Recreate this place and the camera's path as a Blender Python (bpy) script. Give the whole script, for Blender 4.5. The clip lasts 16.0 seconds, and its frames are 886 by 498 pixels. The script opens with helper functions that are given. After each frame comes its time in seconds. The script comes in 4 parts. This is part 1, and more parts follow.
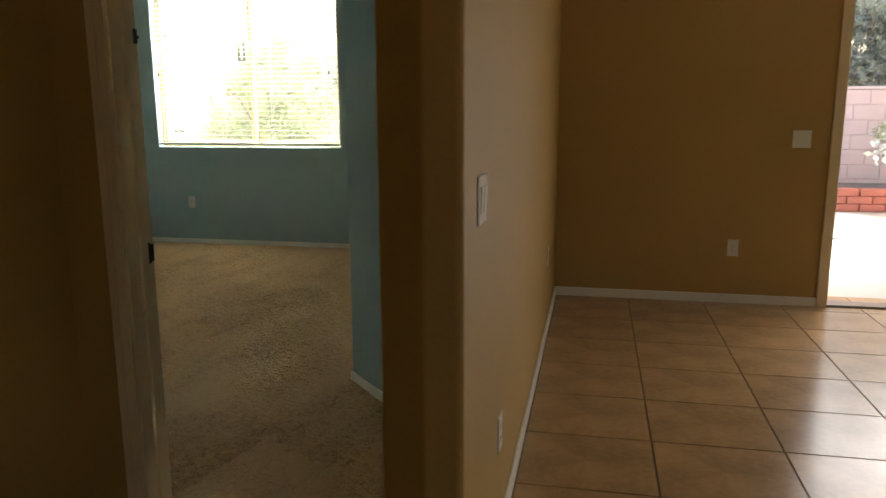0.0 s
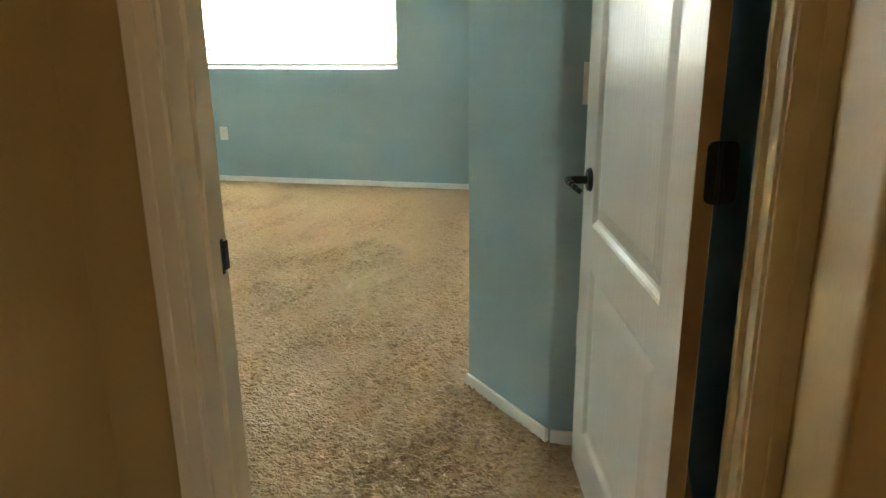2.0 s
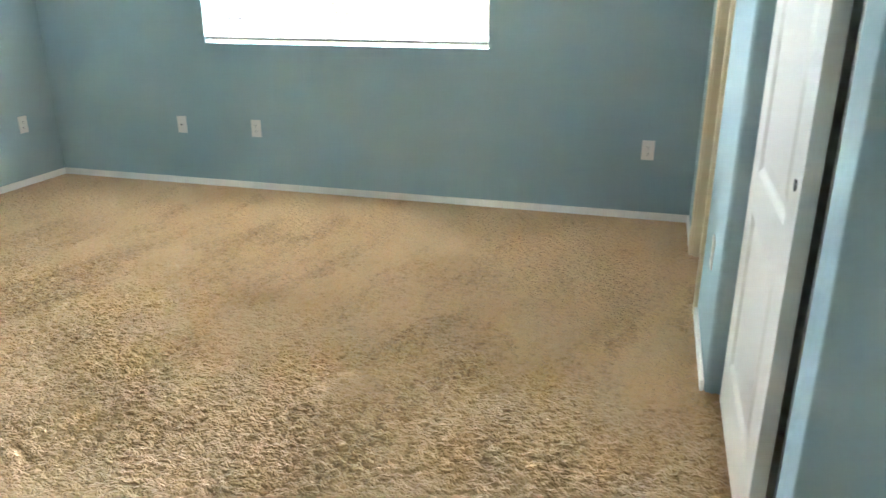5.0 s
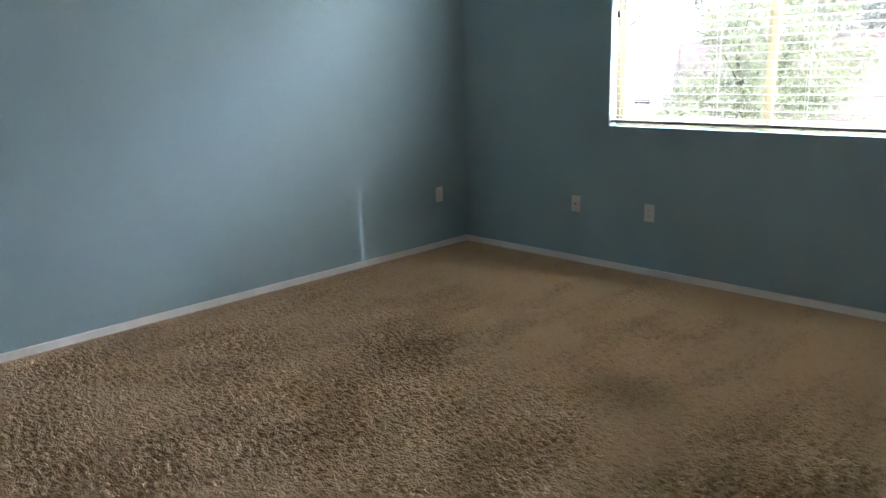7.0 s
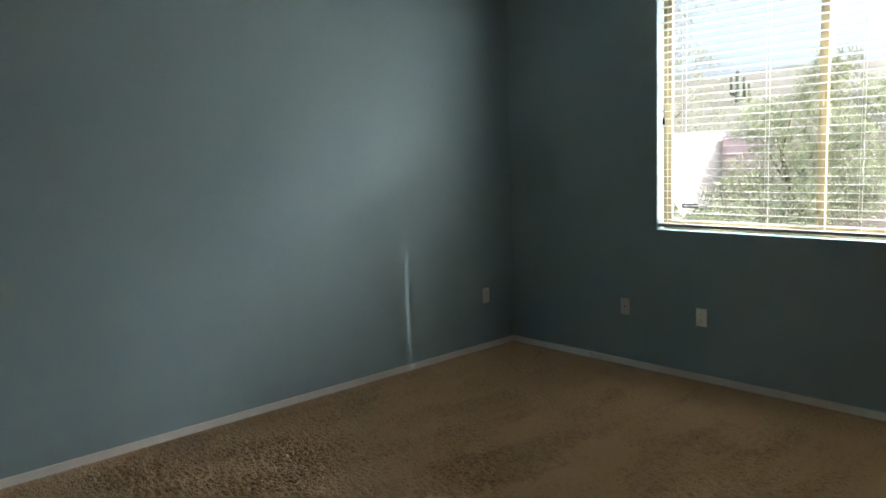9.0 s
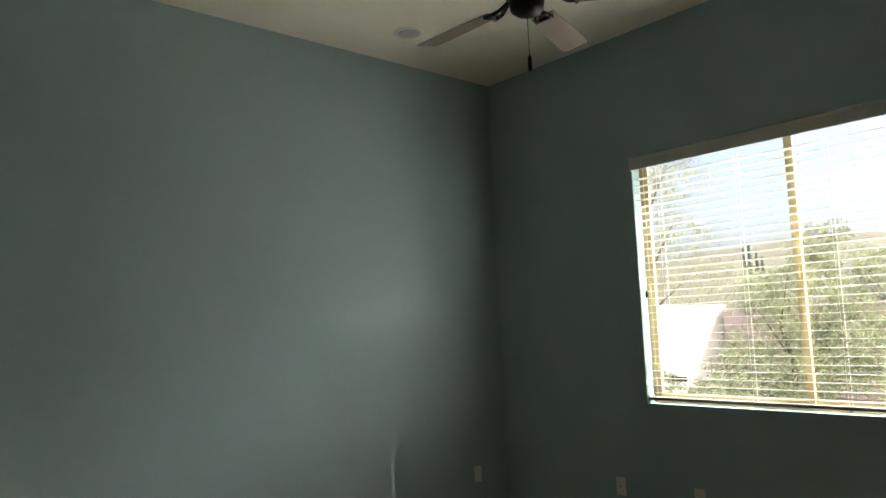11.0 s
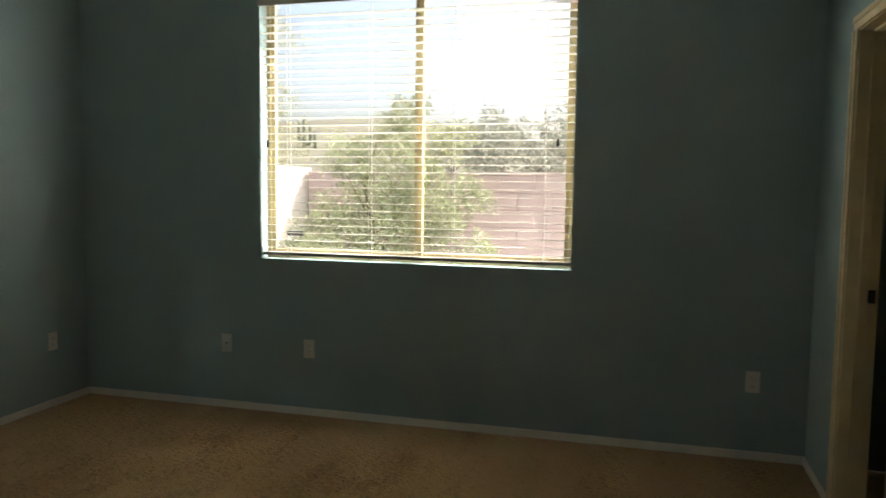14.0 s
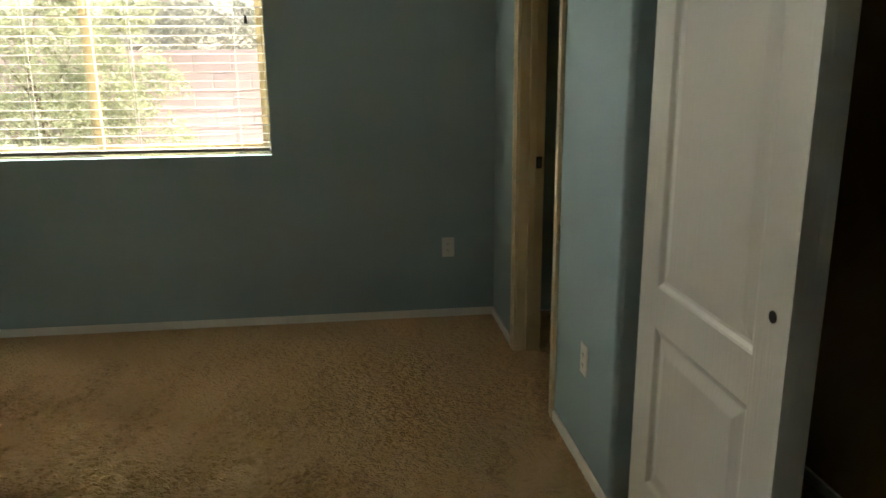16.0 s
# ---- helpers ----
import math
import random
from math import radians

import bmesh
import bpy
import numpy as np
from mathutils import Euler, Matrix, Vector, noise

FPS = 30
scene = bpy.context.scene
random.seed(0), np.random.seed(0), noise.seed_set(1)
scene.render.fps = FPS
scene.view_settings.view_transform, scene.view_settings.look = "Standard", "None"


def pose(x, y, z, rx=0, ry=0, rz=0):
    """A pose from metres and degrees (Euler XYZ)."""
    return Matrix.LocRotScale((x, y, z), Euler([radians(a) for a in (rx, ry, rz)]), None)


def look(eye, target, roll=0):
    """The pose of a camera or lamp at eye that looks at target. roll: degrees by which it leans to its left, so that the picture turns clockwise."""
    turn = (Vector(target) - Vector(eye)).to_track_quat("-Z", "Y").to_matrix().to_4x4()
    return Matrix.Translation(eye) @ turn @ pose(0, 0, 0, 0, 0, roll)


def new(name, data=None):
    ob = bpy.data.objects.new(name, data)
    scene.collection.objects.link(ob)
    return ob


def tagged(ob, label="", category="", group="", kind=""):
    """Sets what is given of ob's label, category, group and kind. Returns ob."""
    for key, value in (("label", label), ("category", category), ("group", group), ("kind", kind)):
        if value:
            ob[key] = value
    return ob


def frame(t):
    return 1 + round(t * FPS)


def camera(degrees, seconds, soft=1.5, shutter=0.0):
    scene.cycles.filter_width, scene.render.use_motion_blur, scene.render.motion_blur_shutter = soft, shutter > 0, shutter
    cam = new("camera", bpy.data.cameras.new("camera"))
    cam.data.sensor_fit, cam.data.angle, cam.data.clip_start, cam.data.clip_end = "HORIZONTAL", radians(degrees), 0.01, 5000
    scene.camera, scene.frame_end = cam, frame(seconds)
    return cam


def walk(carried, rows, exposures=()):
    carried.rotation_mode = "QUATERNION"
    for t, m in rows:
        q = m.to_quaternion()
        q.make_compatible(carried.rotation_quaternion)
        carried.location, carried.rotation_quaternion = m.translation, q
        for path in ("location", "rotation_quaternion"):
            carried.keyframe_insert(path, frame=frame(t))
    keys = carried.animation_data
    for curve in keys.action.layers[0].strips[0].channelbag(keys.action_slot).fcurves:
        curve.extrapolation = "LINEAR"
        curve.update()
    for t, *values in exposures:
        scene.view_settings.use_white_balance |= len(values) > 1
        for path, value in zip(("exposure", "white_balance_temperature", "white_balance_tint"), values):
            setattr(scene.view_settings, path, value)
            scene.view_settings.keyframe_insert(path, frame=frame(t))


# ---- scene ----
cam = camera(62.1, 16.0, soft=1.5, shutter=0.2)
PATH = [
    (0, (1.162, -0.786, 1.34), (0.765, 1.138, 0.966), -0.2),
    (0.5, (1.019, -0.635, 1.315), (0.467, 1.242, 0.9), -0.3),
    (1, (0.905, -0.394, 1.323), (0.257, 1.451, 0.903), 0.1),
    (1.5, (0.686, -0.161, 1.321), (0.1, 1.692, 0.851), -0.5),
    (2, (0.477, 0.091, 1.301), (0.049, 1.957, 0.721), -0.6),
    (2.5, (0.365, 0.409, 1.317), (0.016, 2.284, 0.713), -0.8),
    (3, (0.221, 0.679, 1.299), (-0.042, 2.564, 0.686), -0.3),
    (3.2, (0.156, 0.797, 1.306), (-0.078, 2.685, 0.69), -0.3),
    (5.3, (-0.29, 1.708, 1.34), (-0.971, 3.453, 0.64), 0.0),
    (5.5, (-0.312, 1.798, 1.343), (-1.162, 3.47, 0.648), -0.9),
    (6, (-0.348, 1.843, 1.361), (-1.511, 3.325, 0.689), -2.2),
    (6.5, (-0.39, 1.734, 1.358), (-1.695, 3.138, 0.789), -2.0),
    (7, (-0.446, 1.681, 1.387), (-1.821, 3.052, 0.906), -1.5),
    (7.5, (-0.475, 1.62, 1.406), (-1.866, 2.985, 0.955), -1.7),
    (8, (-0.505, 1.623, 1.408), (-1.912, 2.976, 0.974), -1.6),
    (8.5, (-0.481, 1.63, 1.455), (-1.922, 2.969, 1.09), -1.6),
    (9, (-0.5, 1.645, 1.526), (-1.971, 2.975, 1.271), -2.1),
    (9.5, (-0.489, 1.591, 1.544), (-1.957, 2.947, 1.473), -1.8),
    (10, (-0.372, 1.736, 1.525), (-1.883, 3.04, 1.648), -2.0),
    (10.2, (-0.337, 1.763, 1.532), (-1.85, 3.053, 1.744), -1.8),
    (12.3, (-0.47, 1.826, 1.489), (-1.91, 3.213, 1.558), -2.0),
    (12.5, (-0.52, 1.839, 1.484), (-1.925, 3.263, 1.472), -1.5),
    (13, (-0.642, 1.938, 1.437), (-1.936, 3.462, 1.368), -0.4),
    (13.5, (-0.81, 1.88, 1.4), (-1.733, 3.649, 1.274), 0.9),
    (14, (-0.859, 1.852, 1.424), (-1.383, 3.775, 1.26), 0.7),
    (14.5, (-0.872, 1.842, 1.417), (-1.145, 3.815, 1.234), 0.5),
    (15, (-0.877, 1.832, 1.503), (-0.958, 3.807, 1.203), 0.4),
    (15.5, (-0.848, 1.841, 1.473), (-0.783, 3.803, 1.091), 0.1),
    (15.8, (-0.821, 1.863, 1.457), (-0.654, 3.804, 1.006), -0.2),
    (16, (-0.799, 1.871, 1.45), (-0.567, 3.797, 0.963), -0.5),
]
EXPOSURES = [(0.0, 3.05, 6800, 7), (0.5, 3.65, 6900, 7), (1.0, 4.35, 6900, 6), (1.5, 4.65, 6700, 6), (2.0, 4.85, 6000, 6), (2.5, 5.05, 5700, 7), (3.2, 4.95, 5700, 7),
             (5.3, 4.75, 5600, 14), (6.0, 4.2, 5500, 16), (6.5, 3.65, 5500, 16), (7.0, 2.9, 5500, 18), (7.5, 2.1, 5600, 18), (9.0, 1.95, 6000, 14), (10.2, 1.95, 6700, 11),
             (12.3, 1.7, 6900, 12), (14.0, 1.8, 7000, 12), (15.0, 1.85, 7000, 12), (15.5, 2.05, 7100, 12), (16.0, 2.45, 7200, 12)]
walk(cam, [(t, look(e, g, r)) for t, e, g, r in PATH], EXPOSURES)

# ---- world and sun ----
SUN_DIR = Vector((0.798 * 0.819, 0.603 * 0.819, 0.574))
world = bpy.data.worlds.new("world")
scene.world = world
world.use_nodes = True
wn = world.node_tree.nodes
sky = wn.new("ShaderNodeTexSky")
sky.sky_type = 'NISHITA'
sky.sun_disc = False
sky.dust_density = 5.0
sky.air_density = 0.8
sky.sun_elevation = radians(35)
sky.sun_rotation = math.atan2(SUN_DIR.x, SUN_DIR.y)
wn["Background"].inputs[1].default_value = 0.115
world.node_tree.links.new(sky.outputs[0], wn["Background"].inputs[0])
sun_data = bpy.data.lights.new("sun", 'SUN')
sun_data.energy = 3.0
sun_data.angle = radians(0.4)
sun_data.color = (1.0, 0.98, 0.955)
sun = new("sun", sun_data)
sun.matrix_world = look(SUN_DIR * 40, (0, 0, 0))



def fill_lamp(name, m, w, h, watts, spread=180, color=(0.93, 0.97, 1.0)):
    """An added area lamp standing in for skylight or ground light near an opening."""
    d = bpy.data.lights.new(name, 'AREA')
    d.shape, d.size, d.size_y, d.energy = 'RECTANGLE', w, h, watts
    d.color = color
    d.spread = radians(spread)
    new(name, d).matrix_world = m


# added lamps outdoors, out of view, in place of sky and patio light
fill_lamp("bedroom_sky_fill", look((-1.8, 7.3, 3.6), (-2.2, 5.6, 1.4)), 2.8, 1.0, 200, 180, (0.90, 0.95, 1.0))
fill_lamp("east_sky_fill", look((0.9, 7.7, 3.0), (-2.4, 6.0, 1.7)), 2.0, 1.4, 5, 180, (0.36, 0.60, 1.0))
fill_lamp("patio_bounce_fill", look((0.9, 7.9, 0.3), (-2.4, 6.0, 1.8)), 2.4, 0.8, 26, 180, (1.0, 0.94, 0.70))
# added fill at an unseen opening, to brighten hall and living room
fill_lamp("south_room_fill", look((3.9, -3.97, 1.5), (2.2, 1.5, 1.2)), 1.4, 1.0, 0.45)
# lamp in the patio door's opening, for the sky's light
fill_lamp("slider_light", look((4.1, 4.58, 1.05), (4.1, 0, 1.0)), 1.4, 1.9, 4.0)

# ---- materials ----


def mat(name, col, rough=0.6, metal=0.0, var=0.12, scale=6.0, fine=120.0, bump=0.0, bump_scale=90.0, spec=0.5, per_object=0.0, tint=None, stretch=None):
    """Painted or plain surface with broad mottling, fine grain and a bump."""
    m = bpy.data.materials.new(name)
    m.use_nodes = True
    nt = m.node_tree
    n, l = nt.nodes, nt.links
    b = n["Principled BSDF"]
    b.inputs["Roughness"].default_value = rough
    b.inputs["Metallic"].default_value = metal
    b.inputs["Specular IOR Level"].default_value = spec
    tc = n.new("ShaderNodeTexCoord")
    big = n.new("ShaderNodeTexNoise")
    big.inputs["Scale"].default_value = scale
    big.inputs["Detail"].default_value = 4
    l.new(tc.outputs["Object"], big.inputs["Vector"])
    small = n.new("ShaderNodeTexNoise")
    small.inputs["Scale"].default_value = fine
    small.inputs["Detail"].default_value = 2
    l.new(tc.outputs["Object"], small.inputs["Vector"])
    add = n.new("ShaderNodeMath")
    add.operation = 'MULTIPLY_ADD'
    add.inputs[1].default_value = 0.4
    l.new(small.outputs[0], add.inputs[0])
    l.new(big.outputs[0], add.inputs[2])
    last = add
    if per_object:
        info = n.new("ShaderNodeObjectInfo")
        pa = n.new("ShaderNodeMath")
        pa.operation = 'MULTIPLY_ADD'
        pa.inputs[1].default_value = per_object
        l.new(info.outputs["Random"], pa.inputs[0])
        l.new(add.outputs[0], pa.inputs[2])
        last = pa
    ramp = n.new("ShaderNodeMapRange")
    ramp.inputs["From Min"].default_value = 0.35
    ramp.inputs["From Max"].default_value = 1.05 + per_object
    l.new(last.outputs[0], ramp.inputs["Value"])
    mix = n.new("ShaderNodeMix")
    mix.data_type = 'RGBA'
    c2 = tint or col
    mix.inputs["A"].default_value = (*[c * (1 - var) for c in col], 1)
    mix.inputs["B"].default_value = (*[min(c * (1 + var), 0.95) for c in c2], 1)
    l.new(ramp.outputs[0], mix.inputs["Factor"])
    l.new(mix.outputs["Result"], b.inputs["Base Color"])
    if bump:
        bn = n.new("ShaderNodeTexNoise")
        bn.inputs["Scale"].default_value = bump_scale
        bn.inputs["Detail"].default_value = 3
        if stretch:
            mp = n.new("ShaderNodeMapping")
            mp.inputs["Scale"].default_value = stretch
            l.new(tc.outputs["Object"], mp.inputs["Vector"])
            l.new(mp.outputs[0], bn.inputs["Vector"])
        else:
            l.new(tc.outputs["Object"], bn.inputs["Vector"])
        bp = n.new("ShaderNodeBump")
        bp.inputs["Strength"].default_value = bump
        bp.inputs["Distance"].default_value = 0.004
        l.new(bn.outputs[0], bp.inputs["Height"])
        l.new(bp.outputs[0], b.inputs["Normal"])
    return m


def glass_mat(name, rough=0.0):
    m = bpy.data.materials.new(name)
    m.use_nodes = True
    b = m.node_tree.nodes["Principled BSDF"]
    b.inputs["Base Color"].default_value = (0.96, 0.98, 0.97, 1)
    b.inputs["Roughness"].default_value = rough
    b.inputs["IOR"].default_value = 1.45
    b.inputs["Transmission Weight"].default_value = 1.0
    return m


TEAL = mat("teal_paint", (0.33, 0.435, 0.445), 0.85, spec=0.2, var=0.05, scale=1.5, fine=60, bump=0.35, bump_scale=55)
TAN = mat("tan_paint", (0.43, 0.275, 0.080), 0.6, var=0.06, scale=1.5, fine=60, bump=0.35, bump_scale=55)
CEIL = mat("ceiling_paint", (0.88, 0.84, 0.73), 0.8, var=0.04, scale=2, fine=80, bump=0.5, bump_scale=60)
TRIM = mat("cream_trim_paint", (0.74, 0.61, 0.38), 0.38, var=0.05, scale=5, fine=90, bump=0.08, bump_scale=150)
BASE = mat("white_baseboard_paint", (0.82, 0.79, 0.71), 0.4, var=0.04, scale=5, fine=90)
DOORW = mat("white_door_paint", (0.68, 0.65, 0.57), 0.30, var=0.03, scale=5, fine=90, bump=0.35, bump_scale=1, stretch=(110, 110, 5))
PLATE = mat("ivory_plastic", (0.76, 0.74, 0.66), 0.35, var=0.02)
SLOT = mat("dark_slot", (0.03, 0.03, 0.03), 0.5, var=0.1)
BLACK = mat("oil_rubbed_bronze", (0.014, 0.013, 0.012), 0.42, metal=0.3, var=0.2, scale=30)
SLAT = mat("blind_slat_white", (0.56, 0.55, 0.50), 0.7, var=0.03, scale=8, spec=0.15)
CORD = mat("blind_cord", (0.72, 0.70, 0.64), 0.8, var=0.05)
VINYL = mat("tan_vinyl_frame", (0.33, 0.265, 0.14), 0.4, var=0.06, scale=8)
GLASS = glass_mat("window_glass")
BLADE_D = mat("dark_walnut_blade", (0.05, 0.035, 0.026), 0.4, var=0.3, scale=14, fine=80)
BLADE_L = mat("walnut_blade", (0.24, 0.20, 0.17), 0.24, var=0.06, scale=10)
LAMPW = mat("lamp_trim_white", (0.74, 0.73, 0.70), 0.4, var=0.02)
BULB = mat("lamp_lens", (0.50, 0.48, 0.50), 0.3, var=0.03)
CMU = mat("split_pink_block", (0.48, 0.37, 0.365), 0.9, var=0.09, scale=5, fine=70, bump=0.5, bump_scale=60, per_object=0.12)
MORTAR = mat("mortar", (0.47, 0.36, 0.35), 0.95, var=0.1, scale=8)
STUCCO = mat("light_stucco", (0.72, 0.68, 0.62), 0.9, var=0.06, scale=4, bump=0.5)
REDBRICK = mat("red_edging_brick", (0.40, 0.13, 0.09), 0.85, var=0.2, scale=9, bump=0.5, per_object=0.3)
CONC = mat("patio_concrete", (0.42, 0.40, 0.38), 0.85, var=0.12, scale=1.2, fine=40, bump=0.3)
GRAVEL = mat("desert_gravel", (0.36, 0.28, 0.21), 0.95, var=0.25, scale=3, fine=45, bump=0.8, bump_scale=30)
SOIL = mat("planter_soil", (0.13, 0.10, 0.08), 0.95, var=0.3, scale=10, bump=0.8)
BARK = mat("bark", (0.15, 0.11, 0.075), 0.9, var=0.25, scale=14, bump=0.8)


def leafy(m, amount):
    n, l = m.node_tree.nodes, m.node_tree.links
    b = n["Principled BSDF"]
    t = n.new("ShaderNodeBsdfTranslucent")
    l.new(b.inputs["Base Color"].links[0].from_socket, t.inputs["Color"])
    mx = n.new("ShaderNodeMixShader")
    mx.inputs[0].default_value = amount
    l.new(b.outputs[0], mx.inputs[1])
    l.new(t.outputs[0], mx.inputs[2])
    l.new(mx.outputs[0], n["Material Output"].inputs["Surface"])
    return m


LEAF = mat("bush_leaf", (0.15, 0.175, 0.11), 0.5, var=0.4, scale=3, fine=20, tint=(0.36, 0.38, 0.22))
leafy(LEAF, 0.4)
LEAF2 = mat("desert_tree_leaf", (0.25, 0.265, 0.215), 0.6, var=0.3, scale=2, fine=15)
leafy(LEAF2, 0.5)
PETAL = mat("white_petal", (0.75, 0.75, 0.68), 0.6, var=0.04)
HILL = mat("desert_hillside", (0.19, 0.165, 0.13), 0.95, var=0.35, scale=0.12, fine=1.2, tint=(0.15, 0.15, 0.10))
CACTUS = mat("saguaro_green", (0.13, 0.15, 0.10), 0.8, var=0.2, scale=2)
SHELF = mat("closet_shelf_white", (0.62, 0.57, 0.46), 0.5, var=0.05)
RAWWOOD = mat("bare_wood_edge", (0.36, 0.22, 0.10), 0.6, var=0.15, scale=12)
ROOF = mat("eave_stucco", (0.50, 0.43, 0.35), 0.9, var=0.08, scale=3)
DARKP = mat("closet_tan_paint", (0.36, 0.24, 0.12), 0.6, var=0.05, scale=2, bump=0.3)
STICKER = mat("sticker_black", (0.05, 0.05, 0.05), 0.5, var=0.1)


def tile_mat():
    m = mat("ceramic_floor_tile", (0.42, 0.28, 0.155), 0.22, var=0.45, scale=4.5, fine=28, bump=0.12, bump_scale=18, per_object=0.22)
    return m


TILE = tile_mat()
GROUT = mat("tile_grout", (0.13, 0.09, 0.07), 0.9, var=0.2, scale=10)


def carpet_mat():
    m = bpy.data.materials.new("shag_carpet")
    m.use_nodes = True
    n, l = m.node_tree.nodes, m.node_tree.links
    b = n["Principled BSDF"]
    b.inputs["Roughness"].default_value = 1.0
    b.inputs["Specular IOR Level"].default_value = 0.05
    b.inputs["Sheen Weight"].default_value = 0.12
    tc = n.new("ShaderNodeTexCoord")

    def noise_at(scale, detail, stretch=(1, 1, 1), rot=0.0):
        mp = n.new("ShaderNodeMapping")
        mp.inputs["Scale"].default_value = stretch
        mp.inputs["Rotation"].default_value = (0, 0, rot)
        l.new(tc.outputs["Object"], mp.inputs["Vector"])
        t = n.new("ShaderNodeTexNoise")
        t.inputs["Scale"].default_value = scale
        t.inputs["Detail"].default_value = detail
        l.new(mp.outputs[0], t.inputs["Vector"])
        return t.outputs[0]

    # brushed pile: broad patches, vacuum strokes, tufts with gap shade in the colour
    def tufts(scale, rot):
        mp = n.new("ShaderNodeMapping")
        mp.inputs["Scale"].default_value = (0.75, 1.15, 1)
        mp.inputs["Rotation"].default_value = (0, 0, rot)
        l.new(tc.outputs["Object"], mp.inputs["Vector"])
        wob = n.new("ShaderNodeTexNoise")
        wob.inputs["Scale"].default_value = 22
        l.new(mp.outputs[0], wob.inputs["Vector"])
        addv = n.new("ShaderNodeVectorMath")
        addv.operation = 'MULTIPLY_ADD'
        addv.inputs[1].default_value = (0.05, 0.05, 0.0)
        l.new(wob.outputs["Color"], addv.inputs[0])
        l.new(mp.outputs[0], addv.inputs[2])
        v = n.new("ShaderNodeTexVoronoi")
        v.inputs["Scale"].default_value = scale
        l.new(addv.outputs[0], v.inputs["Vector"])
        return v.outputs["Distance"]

    def madd(x, k, y):
        m2 = n.new("ShaderNodeMath")
        m2.operation = 'MULTIPLY_ADD'
        m2.inputs[1].default_value = k
        l.new(x, m2.inputs[0])
        if isinstance(y, float):
            m2.inputs[2].default_value = y
        else:
            l.new(y, m2.inputs[2])
        return m2.outputs[0]

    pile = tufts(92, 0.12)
    tone = madd(noise_at(3.0, 5), 0.25, -0.16)
    tone = madd(noise_at(1.3, 3, (3.4, 0.75, 1), 0.22), 0.40, tone)
    # yarn tone, with shade of the pile gaps put into the colour
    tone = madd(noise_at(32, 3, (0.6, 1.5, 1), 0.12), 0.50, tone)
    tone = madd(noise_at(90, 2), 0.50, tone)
    mp = n.new("ShaderNodeMapping")
    mp.inputs["Rotation"].default_value = (0, 0, 0.25)
    l.new(tc.outputs["Object"], mp.inputs["Vector"])
    strokes = n.new("ShaderNodeTexWave")
    strokes.wave_profile = 'SAW'
    strokes.inputs["Scale"].default_value = 0.85
    strokes.inputs["Distortion"].default_value = 4.0
    strokes.inputs["Detail"].default_value = 2
    strokes.inputs["Detail Scale"].default_value = 0.9
    l.new(mp.outputs[0], strokes.inputs["Vector"])
    tone = madd(strokes.outputs["Fac"], 0.07, tone)
    # blocks of pile left leaning by the last pass of the vacuum cleaner
    mp2 = n.new("ShaderNodeMapping")
    mp2.inputs["Rotation"].default_value = (0, 0, 0.5)
    mp2.inputs["Scale"].default_value = (2.9, 1.5, 1)
    l.new(tc.outputs["Object"], mp2.inputs["Vector"])
    wob = n.new("ShaderNodeTexNoise")
    wob.inputs["Scale"].default_value = 5
    wob.inputs["Detail"].default_value = 4
    l.new(tc.outputs["Object"], wob.inputs["Vector"])
    addv = n.new("ShaderNodeVectorMath")
    addv.operation = 'MULTIPLY_ADD'
    addv.inputs[1].default_value = (0.45, 0.45, 0.0)
    l.new(wob.outputs["Color"], addv.inputs[0])
    l.new(mp2.outputs[0], addv.inputs[2])
    cells = n.new("ShaderNodeTexVoronoi")
    cells.distance = 'CHEBYCHEV'
    cells.inputs["Scale"].default_value = 1.0
    l.new(addv.outputs[0], cells.inputs["Vector"])
    sep = n.new("ShaderNodeSeparateColor")
    l.new(cells.outputs["Color"], sep.inputs[0])
    tone = madd(sep.outputs[0], 0.19, tone)
    # short to-and-fro passes towards the window wall
    wedge = n.new("ShaderNodeTexWave")
    wedge.inputs["Scale"].default_value = 0.92
    wedge.inputs["Distortion"].default_value = 2.2
    wedge.inputs["Detail"].default_value = 3
    wedge.inputs["Detail Scale"].default_value = 1.6
    l.new(tc.outputs["Object"], wedge.inputs["Vector"])
    xyz = n.new("ShaderNodeSeparateXYZ")
    l.new(tc.outputs["Object"], xyz.inputs[0])
    reach = n.new("ShaderNodeMapRange")
    reach.inputs["From Min"].default_value = 4.75
    reach.inputs["From Max"].default_value = 5.55
    reach.inputs["To Max"].default_value = 0.17
    l.new(xyz.outputs["Y"], reach.inputs["Value"])
    passes = n.new("ShaderNodeMath")
    passes.operation = 'MULTIPLY'
    l.new(wedge.outputs["Fac"], passes.inputs[0])
    l.new(reach.outputs[0], passes.inputs[1])
    tone = madd(passes.outputs[0], 1.0, tone)
    # darkens the colour between tufts, standing in for shade there
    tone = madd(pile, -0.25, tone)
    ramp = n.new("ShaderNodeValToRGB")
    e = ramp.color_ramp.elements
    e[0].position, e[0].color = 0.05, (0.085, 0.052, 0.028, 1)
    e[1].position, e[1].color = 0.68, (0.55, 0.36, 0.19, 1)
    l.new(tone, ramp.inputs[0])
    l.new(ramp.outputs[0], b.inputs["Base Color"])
    bp = n.new("ShaderNodeBump")
    bp.inputs["Strength"].default_value = 0.9
    bp.inputs["Distance"].default_value = 0.009
    inv = madd(pile, -1.0, 1.0)
    l.new(madd(noise_at(140, 2), 0.5, inv), bp.inputs["Height"])
    l.new(bp.outputs[0], b.inputs["Normal"])
    return m


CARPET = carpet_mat()

